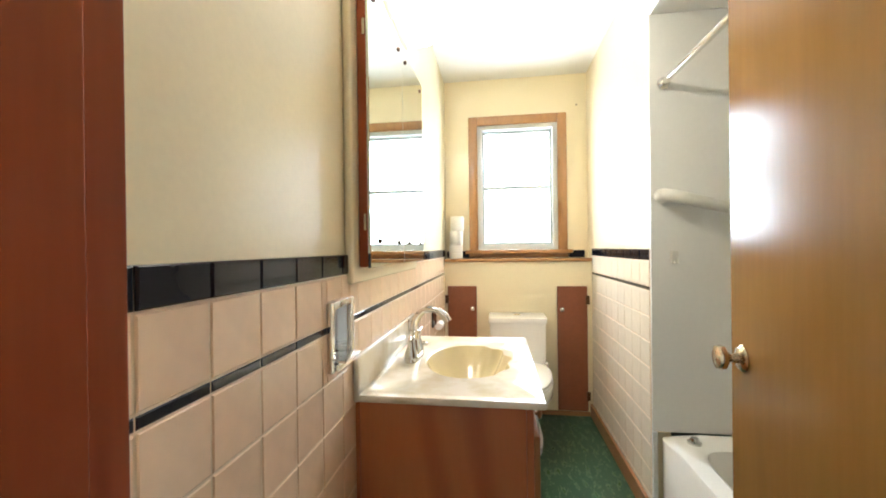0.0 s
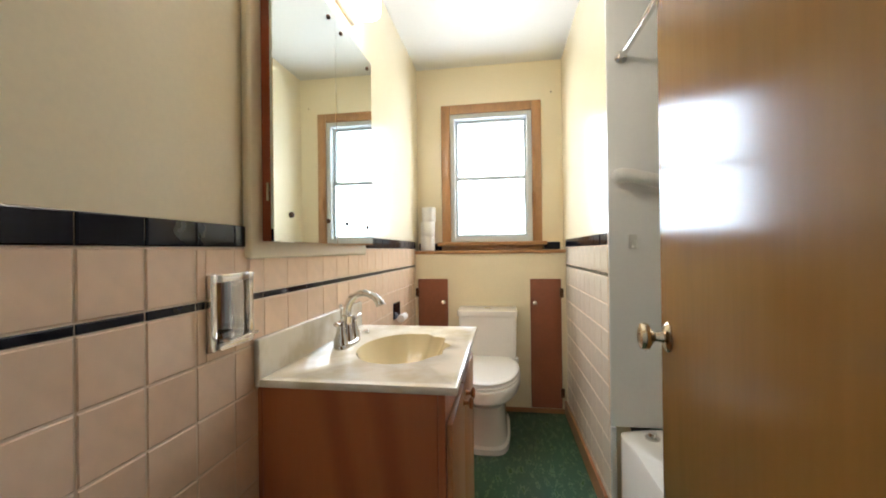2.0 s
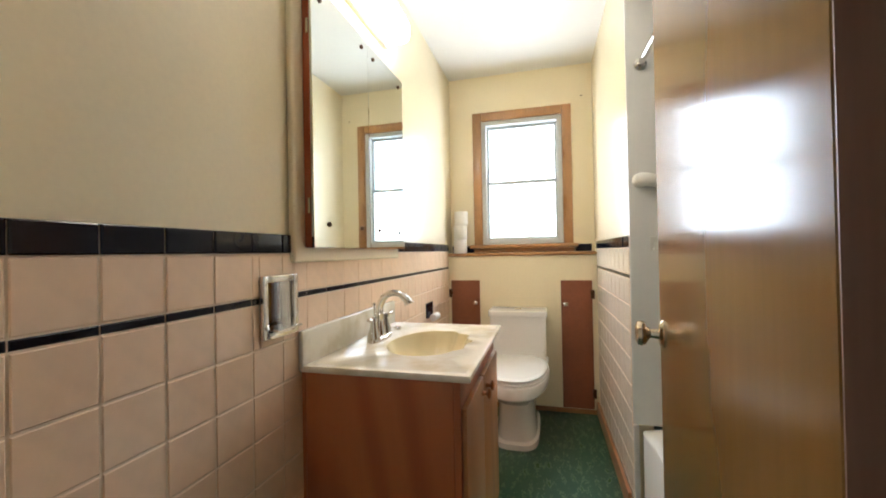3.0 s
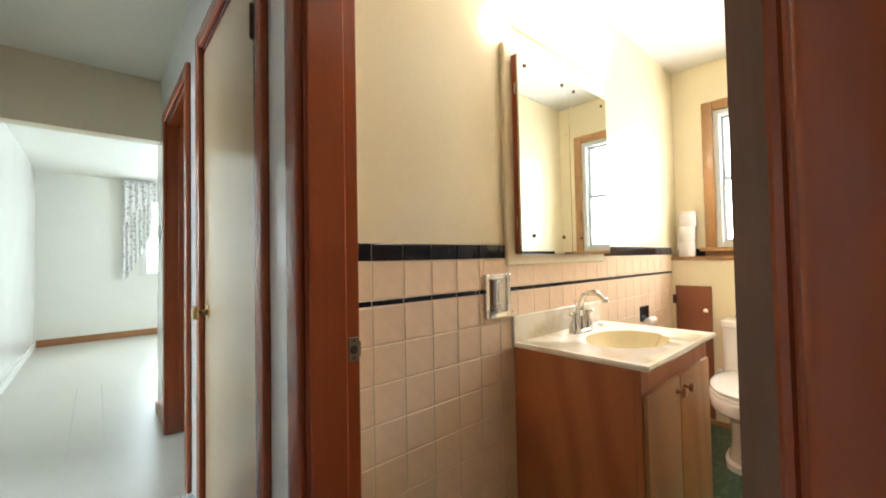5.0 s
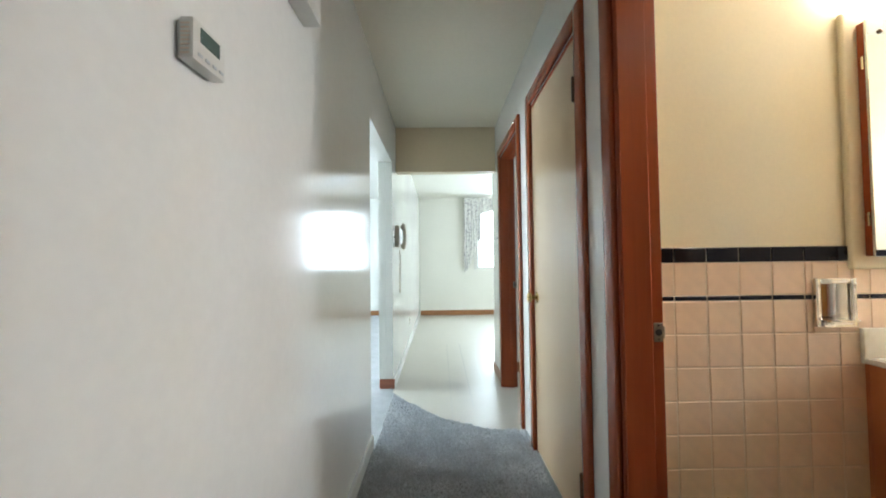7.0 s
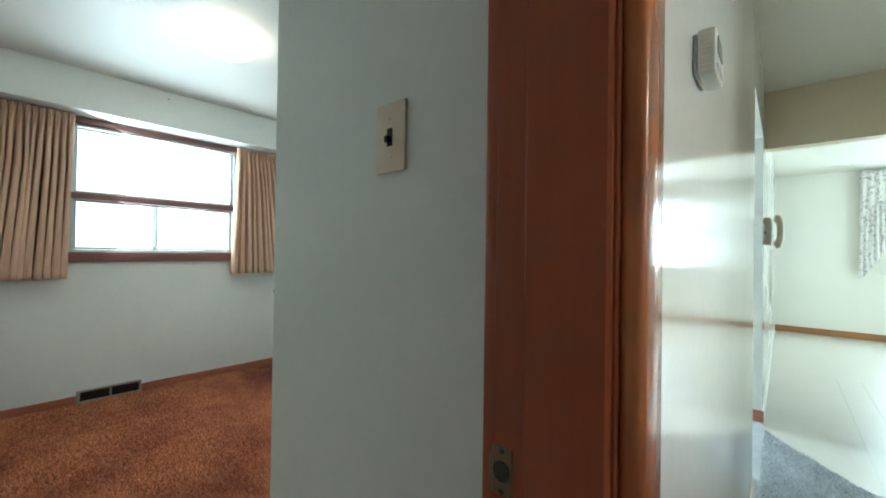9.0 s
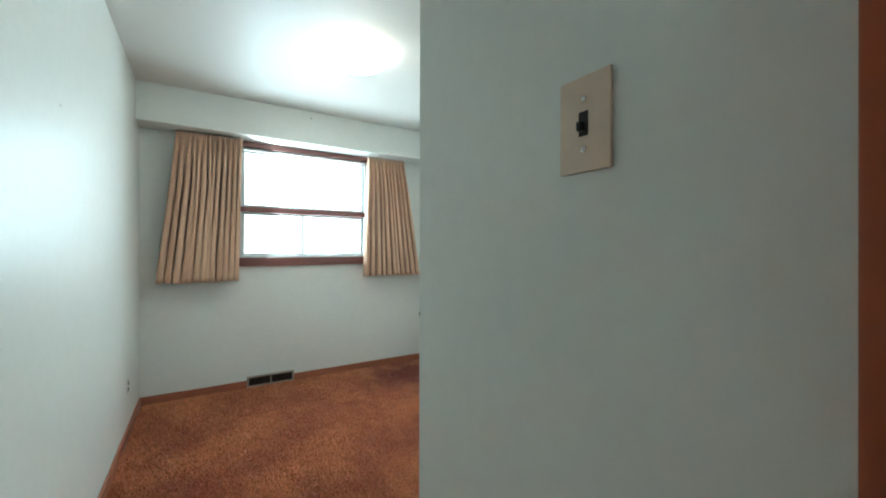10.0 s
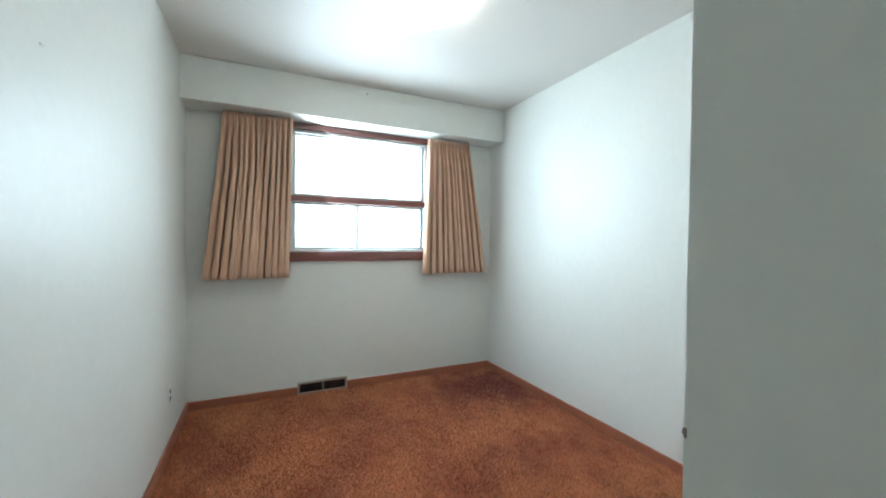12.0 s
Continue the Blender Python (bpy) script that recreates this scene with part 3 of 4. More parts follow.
# Unseen window, assumed and placed so light reaches the hall.
w4, q = window("window_4_unseen", "unseen living room window, assumed as the room's light source", "x", (-4.3, -2.1), 0.95, 2.25, -5.0, -0.10, TRIMW, SASH,
               [(-4.27, -3.2, 0.98, 2.22), (-3.2, -2.13, 0.98, 2.22)], TRIMW, 0.05)
# Unseen window that goes with the added side room lamp.
w5, q = window("window_5_unseen", "unseen side room window, added to light the room", "x", (-2.7, -1.75), 1.0, 2.2, 2.6, 0.09, TRIMW, SASH, [(-2.67, -1.78, 1.03, 2.17)], TRIMW, 0.05)
# Unseen window added around the extra dining room light.
w6, q = window("window_6_unseen", "unseen dining room window, added to light the far wall", "x", (-5.6, -4.4), 1.0, 2.2, 2.6, 0.09, TRIMW, SASH, [(-5.57, -4.43, 1.03, 2.17)], TRIMW, 0.05)
# The living room backdrop stands outside the assumed, unseen window.
for n, r in (("backdrop_bath", (-1.2, 3.6, 0.0, 1.7, 3.62, 3.4)), ("backdrop_bedroom", (-2.6, -6.0, 0, 2.9, -5.98, 3.4)),
             ("backdrop_dining", (-8.42, -1.5, 0, -8.4, 3.0, 3.4)), ("backdrop_living", (-7.0, -6.4, 0, -1.5, -6.38, 3.4))):
    structure(n, boxes(r), HAZE, "blown-out white daylight outside a window", "backdrop")

# ---- bathroom things ----
# vanity
van = thing("vanity_cabinet", (-0.06, 1.10, 0), "brown plywood vanity cabinet with lipped doors", "cabinet")
part("side_panel", boxes((-0.288, 0.768, 0.0, 0.150, 0.786, 0.7615), bevel=0.002), VANITY, van)
part("side_panel", boxes((-0.288, 1.412, 0.0, 0.150, 1.430, 0.7615), bevel=0.002), VANITY, van)
part("bottom_panel", boxes((-0.288, 0.786, 0.09, 0.148, 1.412, 0.105)), VANITY, van)
part("back_panel", boxes((-0.2985, 0.768, 0.0, -0.2885, 1.430, 0.7615)), VANITY, van)
part("toe_kick", boxes((0.085, 0.786, 0.0, 0.10, 1.412, 0.09)), VANITY, van)
part("face_frame", boxes((0.1505, 0.768, 0.0, 0.168, 0.813, 0.7615), (0.1505, 1.385, 0.0, 0.168, 1.430, 0.7615), (0.1505, 0.813, 0.665, 0.168, 1.385, 0.7615),
                         (0.1505, 0.813, 0.07, 0.168, 1.385, 0.12), bevel=0.001), VANITY, van)
for y0, y1, ky in ((0.774, 1.058, 1.022), (1.064, 1.403, 1.100)):
    d = part("door", boxes((0.1685, y0, 0.10, 0.184, y1, 0.690), bevel=0.005, seg=2), VANDOOR, van, "yellowish plywood door", smooth=True)
    bm = bmesh.new()
    lathe(bm, [(0.010, 0), (0.006, 0.006), (0.006, 0.014), (0.016, 0.019), (0.017, 0.025), (0.012, 0.029), (0, 0.030)], (0.184, ky, 0.645), "x", 18)
    part("knob", bm, COPPER, d, "worn copper-brown knob", smooth=True)

top = thing("countertop", (-0.05, 1.11, 0.762), "cream marbled vanity top with a tan shell basin", "countertop")
BX, BY, RX, RY = -0.022, 1.130, 0.144, 0.198


def shell(i, n):
    """The scalloped rim: waves along the half towards the back right."""
    a = 2 * math.pi * i / n
    s = max(0.0, math.cos(a - 0.35))
    return 1 + 0.065 * math.sin(11 * a) * s


NR = 72
bm = bmesh.new()
zt = 0.780


def rect_ring(x0, x1, y0, y1, z, n=NR):
    ring = []
    for i in range(n):
        a = 2 * math.pi * i / n
        c, s = math.cos(a), math.sin(a)
        k = min((x1 - BX if c > 0 else BX - x0) / max(abs(c), 1e-6), (y1 - BY if s > 0 else BY - y0) / max(abs(s), 1e-6))
        ring.append((BX + c * k, BY + s * k, z))
    for cx in (x0, x1):
        for cy in (y0, y1):
            j = min(range(n), key=lambda m: (ring[m][0] - cx) ** 2 + (ring[m][1] - cy) ** 2)
            ring[j] = (cx, cy, z)
    return ring


def basin_ring(k, z):
    return [(BX + RX * k * shell(i, NR) * math.cos(2 * math.pi * i / NR), BY + RY * k * shell(i, NR) * math.sin(2 * math.pi * i / NR), z) for i in range(NR)]


loft(bm, [basin_ring(1.03, 0.7625), rect_ring(-0.270, 0.185, 0.775, 1.446, 0.7625), rect_ring(-0.284, 0.196, 0.755, 1.452, 0.7645), rect_ring(-0.284, 0.200, 0.752, 1.455, 0.773),
          rect_ring(-0.284, 0.197, 0.755, 1.452, 0.782), rect_ring(-0.270, 0.186, 0.777, 1.440, 0.783), rect_ring(-0.264, 0.178, 0.785, 1.432, zt),
          basin_ring(1.05, zt), basin_ring(1.0, zt - 0.004)], cap=False)
part("slab", bm, MARBLE, top, smooth=True)
bm = bmesh.new()
rings = [basin_ring(1.0, zt - 0.004)]
for s in (0.96, 0.9, 0.82, 0.7, 0.55, 0.4, 0.25, 0.12):
    rings.append([(BX + (p[0] - BX) * 1.0, p[1], p[2]) for p in basin_ring(s, zt - 0.004 - 0.13 * (1 - s ** 2.6))])
loft(bm, rings, cap=False)
basin = part("basin", bm, BASIN, top, "tan shell-shaped basin", smooth=True)
bm = bmesh.new()
lathe(bm, [(0.0, 0.0), (0.030, 0.0), (0.030, 0.004), (0.020, 0.006), (0, 0.006)], (BX, BY, 0.646), "z", 20)
part("drain", bm, CHROME, basin, "chrome drain ring", smooth=True)
part("backsplash", boxes((-0.2990, 0.752, 0.7625, -0.2845, 1.455, 0.881), bevel=0.006, seg=3), MARBLE, top, smooth=True)

# faucet
fa = thing("faucet", (-0.215, 1.128, 0.768), "brushed chrome gooseneck faucet with two levers", "faucet")
bm = bmesh.new()
loft(bm, [oval(-0.215, 1.128, z, rx, ry, 2.6, 32) for z, rx, ry in ((0.7675, 0.028, 0.082), (0.778, 0.028, 0.082), (0.784, 0.024, 0.078), (0.786, 0.02, 0.07))])
part("base_plate", bm, CHROME, fa, smooth=True)
bm = bmesh.new()
lathe(bm, [(0.024, 0), (0.022, 0.02), (0.016, 0.05), (0.0155, 0.085), (0.018, 0.09), (0.013, 0.095), (0, 0.097)], (-0.215, 1.128, 0.784), "z", 20)
part("column", bm, CHROME, fa, smooth=True)
pts = []
for i in range(19):
    a = math.pi * i / 18 * 0.86
    pts.append((-0.215 + 0.052 * (1 - math.cos(a)) * 1.25, 1.128 - 0.010 * (1 - math.cos(a)), 0.885 + 0.052 * 1.45 * math.sin(a)))
bm = bmesh.new()
tube(bm, [(-0.215, 1.128, 0.845)] + pts, [0.014] * 8 + [0.0125] * 9 + [0.013, 0.0145, 0.015], 14)
part("spout", bm, CHROME, fa, smooth=True)
for dy in (-0.052, 0.052):
    bm = bmesh.new()
    lathe(bm, [(0.024, 0), (0.022, 0.018), (0.013, 0.045), (0.012, 0.062), (0.015, 0.066), (0.013, 0.078), (0.006, 0.083), (0, 0.084)], (-0.215, 1.128 + dy, 0.784), "z", 18)
    h = part("handle", bm, CHROME, fa, smooth=True)
    bm = bmesh.new()
    s = 1 if dy > 0 else -1
    tube(bm, [(-0.215, 1.128 + dy, 0.853), (-0.214, 1.128 + dy + 0.02 * s, 0.856), (-0.211, 1.128 + dy + 0.048 * s, 0.862), (-0.21, 1.128 + dy + 0.056 * s, 0.863)], [0.0065, 0.006, 0.008, 0.004], 10)
    part("lever", bm, CHROME, h, smooth=True)
bm = bmesh.new()
tube(bm, [(-0.236, 1.128, 0.86), (-0.238, 1.128, 0.905)], 0.003, 8)
lathe(bm, [(0.003, 0), (0.007, 0.004), (0.006, 0.012), (0, 0.015)], (-0.238, 1.128, 0.903), "z", 10)
part("lift_rod", bm, CHROME, fa, smooth=True)
fa.location.z, fa.scale = 0.780, (1, 1, 0.9)
bm = bmesh.new()
lathe(bm, [(0.015, 0), (0.016, 0.004), (0.016, 0.011), (0.012, 0.014), (0.0, 0.015)], (-0.215, 1.300, 0.780), "z", 20)
tagged(part("basin_stopper", bm, CHROME, None, "small chrome stopper lying on the vanity top", smooth=True, at=(-0.215, 1.300, 0.780)), category="stopper")

# soap dish, let into the tile
soap = thing("soap_dish", (-0.30, 0.671, 0.89), "recessed chrome soap dish let into peach tile", "soap dish")
Y0, Y1, Z0, Z1 = 0.603, 0.742, 0.885, 1.046
part("rim", boxes((-0.302, Y0, Z0, -0.288, Y0 + 0.018, Z1), (-0.302, Y1 - 0.018, Z0, -0.288, Y1, Z1), (-0.302, Y0 + 0.018, Z1 - 0.018, -0.288, Y1 - 0.018, Z1),
                  (-0.302, Y0 + 0.018, Z0, -0.282, Y1 - 0.018, Z0 + 0.018), bevel=0.004, seg=2), CHROME, soap, smooth=True)
bm = bmesh.new()
arc = []
for i in range(17):
    u = i / 16
    y, d = Y0 + 0.0185 + u * (Y1 - Y0 - 0.037), 0.056 * math.sin(math.pi * u) ** 0.6
    arc.append([(-0.3015 - d, y, Z0 + 0.018), (-0.3015 - d, y, Z1 - 0.018), (-0.3035 - d, y, Z1 - 0.018), (-0.3035 - d, y, Z0 + 0.018)])
loft(bm, arc)
part("recess", bm, CHROME, soap, "curved chrome recess", smooth=True)
part("recess_end", boxes((-0.3585, Y0 + 0.0185, Z1 - 0.0178, -0.302, Y1 - 0.0185, Z1 - 0.0155)), CHROME, soap)
part("recess_end", boxes((-0.3585, Y0 + 0.0185, Z0 + 0.0155, -0.302, Y1 - 0.0185, Z0 + 0.0178)), CHROME, soap)
part("tray", boxes((-0.322, Y0 + 0.02, Z0 + 0.019, -0.262, Y1 - 0.02, Z0 + 0.026), bevel=0.003, seg=2), CHROME, soap, smooth=True)

# mirror cabinet on its furred-out board
furr = structure("trim_mirror_board", boxes((-0.3069, 0.724, 1.076, -0.284, 1.512, 1.945), bevel=0.010, seg=3), CREAM, "cream painted backing board under the mirror", "trim")
cab = thing("medicine_cabinet", (-0.267, 1.135, 1.119), "two-door mirror cabinet with red-brown wooden sides", "cabinet")
part("body", boxes((-0.2835, 0.769, 1.119, -0.2590, 1.500, 1.897), bevel=0.002), RED, cab)
for y0, y1 in ((0.767, 1.1365), (1.1385, 1.502)):
    m = part("mirror", boxes((-0.2585, y0, 1.117, -0.250, y1, 1.901), bevel=0.0012), MIRROR, cab, "frameless mirror glass")
    for y, z in ((y0 + 0.045, 1.858), (y1 - 0.052, 1.858), (y0 + 0.081, 1.190), (y1 - 0.068, 1.190)):
        bm = bmesh.new()
        lathe(bm, [(0.008, 0), (0.008, 0.003), (0.005, 0.006), (0, 0.007)], (-0.250, y, z), "x", 14)
        part("clip", bm, BRONZE, m, "dark mirror clip", smooth=True)
for z in (1.24, 1.76):
    part("hinge", boxes((-0.268, 0.7635, z - 0.022, -0.2605, 0.7688, z + 0.022), bevel=0.001), NICKEL, cab, "worn metal hinge")
# lamp over the mirror
vl = thing("vanity_light", (-0.27, 1.10, 2.03), "lit white glass bar light above the mirror", "wall light")
part("back_plate", boxes((-0.3065, 0.80, 2.035, -0.285, 1.44, 2.155), bevel=0.004), PLASTIC, vl)
bm = bmesh.new()
rings = []
for y, k in ((0.775, 0.4), (0.779, 0.8), (0.79, 1.0), (1.425, 1.0), (1.436, 0.8), (1.44, 0.4)):
    rings.append([(-0.232 + 0.052 * k * math.copysign(abs(math.cos(a)) ** 0.6, math.cos(a)), y, 2.095 + 0.055 * k * math.copysign(abs(math.sin(a)) ** 0.6, math.sin(a)))
                  for a in [2 * math.pi * i / 20 for i in range(20)]])
loft(bm, rings)
part("shade", bm, LAMP, vl, "glowing opal glass", smooth=True)

# toilet
wc = thing("toilet", (0.205, 2.20, 0), "white one-piece toilet with the lid down", "toilet")
TX = 0.205
bm = bmesh.new()
loft(bm, [oval(TX, cy, z, rx, ry, p, 40, f) for cy, z, rx, ry, p, f in (
    (2.26, 0.0, 0.132, 0.24, 3.6, 1.28), (2.26, 0.030, 0.132, 0.24, 3.6, 1.28), (2.26, 0.038, 0.118, 0.225, 3.4, 1.27), (2.26, 0.12, 0.110, 0.215, 3.2, 1.24), (2.25, 0.24, 0.112, 0.215, 3.0, 1.30),
    (2.22, 0.295, 0.132, 0.23, 2.6, 1.48), (2.20, 0.322, 0.176, 0.25, 2.3, 1.60), (2.20, 0.335, 0.190, 0.25, 2.2, 1.66), (2.20, 0.385, 0.194, 0.25, 2.2, 1.67), (2.20, 0.392, 0.190, 0.25, 2.2, 1.65))])
part("bowl", bm, PORCELAIN, wc, smooth=True)
for nm, z0, z1, k in (("seat", 0.393, 0.408, 1.0), ("lid", 0.410, 0.430, 0.985)):
    bm = bmesh.new()
    loft(bm, [oval(TX, 2.16, z, 0.187 * k * s, 0.20 * k * s, 2.2, 40, 1.78) for z, s in ((z0, 0.97), (z0 + 0.004, 1.0), (z1 - 0.006, 1.0), (z1 - 0.001, 0.97), (z1, 0.9))])
    part(nm, bm, PORCELAIN, wc, smooth=True)
bm = bmesh.new()
loft(bm, [oval(TX, 2.425, z, rx, ry, 12, 48) for z, rx, ry in ((0.30, 0.168, 0.105), (0.40, 0.176, 0.11), (0.5, 0.179, 0.112), (0.672, 0.180, 0.113))])
part("tank", bm, PORCELAIN, wc, smooth=True)
bm = bmesh.new()
loft(bm, [oval(TX, 2.425, z, rx, ry, 12, 48) for z, rx, ry in ((0.6735, 0.186, 0.118), (0.676, 0.188, 0.120), (0.705, 0.188, 0.120), (0.709, 0.186, 0.118), (0.710, 0.180, 0.112))])
part("tank_lid", bm, PORCELAIN, wc, smooth=True)
bm = bmesh.new()
lathe(bm, [(0.024, 0), (0.024, 0.004), (0.02, 0.007), (0, 0.008)], (TX, 2.42, 0.710), "z", 20)
part("flush_button", bm, CHROME, wc, smooth=True)
for dx in (-0.185, 0.185):
    part("hinge_cap", boxes((TX + dx - 0.02, 2.30, 0.392, TX + dx + 0.005, 2.34, 0.425), bevel=0.006, seg=2), PORCELAIN, wc, smooth=True)

# access panels in the low wall
for k, (x0, x1, kx, hx) in enumerate(((-0.279, -0.071, -0.100, -0.283), (0.486, 0.686, 0.515, 0.688))):
    pn = thing("access_panel", ((x0 + x1) / 2, 2.545, 0.04), "brown hardboard access panel with a small chrome knob", "panel", "access panels behind the toilet")
    part("board", boxes((x0, 2.537, 0.035, x1, 2.5495, 0.893), bevel=0.002), PANEL, pn)
    bm = bmesh.new()
    lathe(bm, [(0.008, 0), (0.006, -0.008), (0.014, -0.014), (0.015, -0.02), (0.009, -0.025), (0, -0.026)], (kx, 2.537, 0.735), "y", 16)
    part("knob", bm, CHROME, pn, "chrome knob", smooth=True)
    for z in (0.14, 0.80):
        part("hinge", boxes((hx - 0.012, 2.530, z - 0.03, hx + 0.012, 2.5365, z + 0.03), bevel=0.001), BRONZE, pn, "dark bronze hinge")

# paper rolls on the ledge
for k, (dx, dy, dz) in enumerate(((0, 0, 0), (0.004, -0.006, 0.103), (0.010, 0.0, 0.206))):
    roll = thing("toilet_roll", (-0.222 + dx, 2.61 + dy, 1.0885 + dz), "white toilet roll stacked on the wooden ledge", "toilet roll", "stacked toilet rolls")
    bm = bmesh.new()
    lathe(bm, [(0.020, 0.0), (0.048, 0.0), (0.050, 0.004), (0.050, 0.098), (0.048, 0.102), (0.020, 0.102)], (-0.222 + dx, 2.61 + dy, 1.0885 + dz), "z", 26)
    part("paper", bm, PAPER, roll, smooth=True)
# roll holder on the tiled wall
hold = thing("toilet_roll_holder", (-0.295, 2.04, 0.71), "black recessed roll holder with a white roll", "roll holder")
part("recess_plate", boxes((-0.2995, 1.970, 0.708, -0.290, 2.090, 0.798), bevel=0.003), BLACK, hold)
bm = bmesh.new()
lathe(bm, [(0.006, -0.050), (0.019, -0.048), (0.021, -0.045), (0.021, 0.045), (0.019, 0.048), (0.006, 0.050)], (-0.262, 2.04, 0.712), "y", 22)
part("roll", bm, PAPER, hold, "white paper roll", smooth=True)

# bathtub with its surround
tub = thing("bathtub", (1.10, 0.79, 0), "white built-in bathtub under a moulded surround", "bathtub")
bm = bmesh.new()


def tub_ring(k, z, x0=0.745, x1=1.468, y0=0.055, y1=1.5138):
    ins = (1 - k) * 0.36
    return [(x, y, z) for x, y, _ in oval((x0 + x1) / 2, (y0 + y1) / 2, 0, (x1 - x0) / 2 - ins, (y1 - y0) / 2 - ins * 1.3, 30 if k > 0.99 else 8, 48)]


loft(bm, [tub_ring(1, 0.0), tub_ring(1, 0.365), tub_ring(0.985, 0.382), tub_ring(0.80, 0.382), tub_ring(0.76, 0.37), tub_ring(0.70, 0.15), tub_ring(0.6, 0.09), tub_ring(0.4, 0.08)])
part("shell", bm, PORCELAIN, tub, smooth=True)
bm = bmesh.new()
lathe(bm, [(0.026, 0), (0.026, 0.006), (0.016, 0.012), (0.014, 0.022), (0.0, 0.024)], (0.845, 1.43, 0.382), "z", 18)
part("drain_stopper", bm, CHROME, tub, "chrome stopper on the rim", smooth=True)
structure("soffit_bath", boxes((0.7275, 0.0405, 2.141, 1.4795, 1.5295, H - 0.002), bevel=0.003), CEIL, "boxed white soffit above the bathtub", "soffit")
sur = thing("tub_surround", (1.10, 1.51, 0.383), "white moulded tub surround beside the bathtub", "tub surround")
part("end_panel", boxes((0.722, 1.514, 0.383, 1.4795, 1.5295, 2.14), bevel=0.004, seg=2), ACRYLIC, sur, smooth=True)
part("corner_strip", boxes((0.7215, 1.5135, 0.0, 0.7425, 1.5290, 0.382), bevel=0.003), ACRYLIC, sur)
part("side_panel", boxes((1.466, 0.06, 0.383, 1.4795, 1.5135, 2.14), bevel=0.003), ACRYLIC, sur)
bm = bmesh.new()
tube(bm, [(0.775, 1.5125, 1.845), (0.775, 1.506, 1.845), (0.775, 1.50, 1.845), (0.775, 0.042, 1.845)], [0.024, 0.024, 0.0125, 0.0125], 16)
rodt = tagged(part("shower_rod", bm, CHROME, None, "chrome shower curtain rod", smooth=True, at=(0.775, 0.78, 1.845)), category="shower rod")
bm = bmesh.new()
pts = [(0.765, 1.5125, 1.375), (0.765, 1.485, 1.375), (0.785, 1.468, 1.370), (0.83, 1.460, 1.358), (1.05, 1.456, 1.300), (1.28, 1.460, 1.24), (1.32, 1.468, 1.228), (1.335, 1.485, 1.224), (1.335, 1.5125, 1.224)]
tube(bm, pts, [0.030, 0.027, 0.026, 0.025, 0.024, 0.025, 0.026, 0.027, 0.03], 16)
tagged(part("grab_bar", bm, PLASTIC, None, "slanting white grab bar on the tub wall", smooth=True, at=(1.05, 1.5, 1.3)), category="grab bar")
hk = boxes((0.796, 1.505, 1.09, 0.828, 1.5135, 1.145), (0.806, 1.488, 1.092, 0.818, 1.505, 1.104), (0.806, 1.486, 1.092, 0.818, 1.492, 1.122), bevel=0.002)
tagged(part("wall_hook", hk, PLASTIC, None, "small white adhesive hook on the tub wall", at=(0.812, 1.51, 1.1)), category="hook")

# ---- hall things ----
th = thing("thermostat", (0.37, -1.06, 1.40), "white digital thermostat on the hall wall", "thermostat")
part("back_plate", boxes((0.326, -1.0595, 1.449, 0.410, -1.054, 1.511), bevel=0.002), PLASTIC, th)
part("body", boxes((0.322, -1.0538, 1.446, 0.414, -1.030, 1.514), bevel=0.005, seg=2), PLASTIC, th, smooth=True)
part("screen", boxes((0.342, -1.0302, 1.480, 0.396, -1.0288, 1.505)), SCREEN, th, "grey display")
for k in range(4):
    part("button", boxes((0.331 + 0.020 * k, -1.0302, 1.455, 0.343 + 0.020 * k, -1.028, 1.461), bevel=0.001), SASH, th)
for k in range(8):
    part("vent_slot", boxes((0.4142, -1.050, 1.453 + 0.0068 * k, 0.4150, -1.036, 1.4555 + 0.0068 * k)), IVORY, th)
th.location.x -= 0.032
ch = thing("door_chime", (-0.1, -1.06, 1.85), "white and brass door chime high on the hall wall", "door chime")
part("cover", boxes((-0.20, -1.0595, 1.85, -0.03, -1.005, 1.95), bevel=0.005, seg=2), PLASTIC, ch, smooth=True)
part("brass_panel", boxes((-0.19, -1.0595, 1.9505, -0.04, -1.013, 2.04), bevel=0.004), BRASS, ch, "brass-coloured panel")

# wall phone
ph = thing("wall_telephone", (-2.68, -1.06, 1.25), "beige corded wall telephone", "telephone")
part("base", boxes((-2.78, -1.0595, 1.25, -2.61, -1.015, 1.455), bevel=0.012, seg=3), PHONE, ph, smooth=True)
bm = bmesh.new()
tube(bm, [(-2.655, -1.00, 1.245), (-2.655, -0.99, 1.25), (-2.655, -0.972, 1.29), (-2.655, -0.968, 1.35), (-2.655, -0.972, 1.41), (-2.655, -0.99, 1.45), (-2.655, -1.00, 1.455)], [0.026, 0.028, 0.019, 0.017, 0.019, 0.028, 0.026], 12)
part("handset", bm, PHONE, ph, "tan handset", smooth=True)
part("dial_plate", boxes((-2.775, -1.0148, 1.27, -2.70, -1.011, 1.43), bevel=0.002), PLASTIC, ph)
bm = bmesh.new()
coil = []
for i in range(241):
    s = i / 240
    a = 2 * math.pi * 26 * s
    dz = -0.40 * math.sin(math.pi * s) ** 0.8
    coil.append((-2.66 - 0.045 * s + 0.006 * math.cos(a), -1.02 + 0.006 * math.sin(a), 1.225 + dz))
tube(bm, coil, 0.0025, 5)
part("cord", bm, PHONE, ph, "hanging coiled cord", smooth=True)


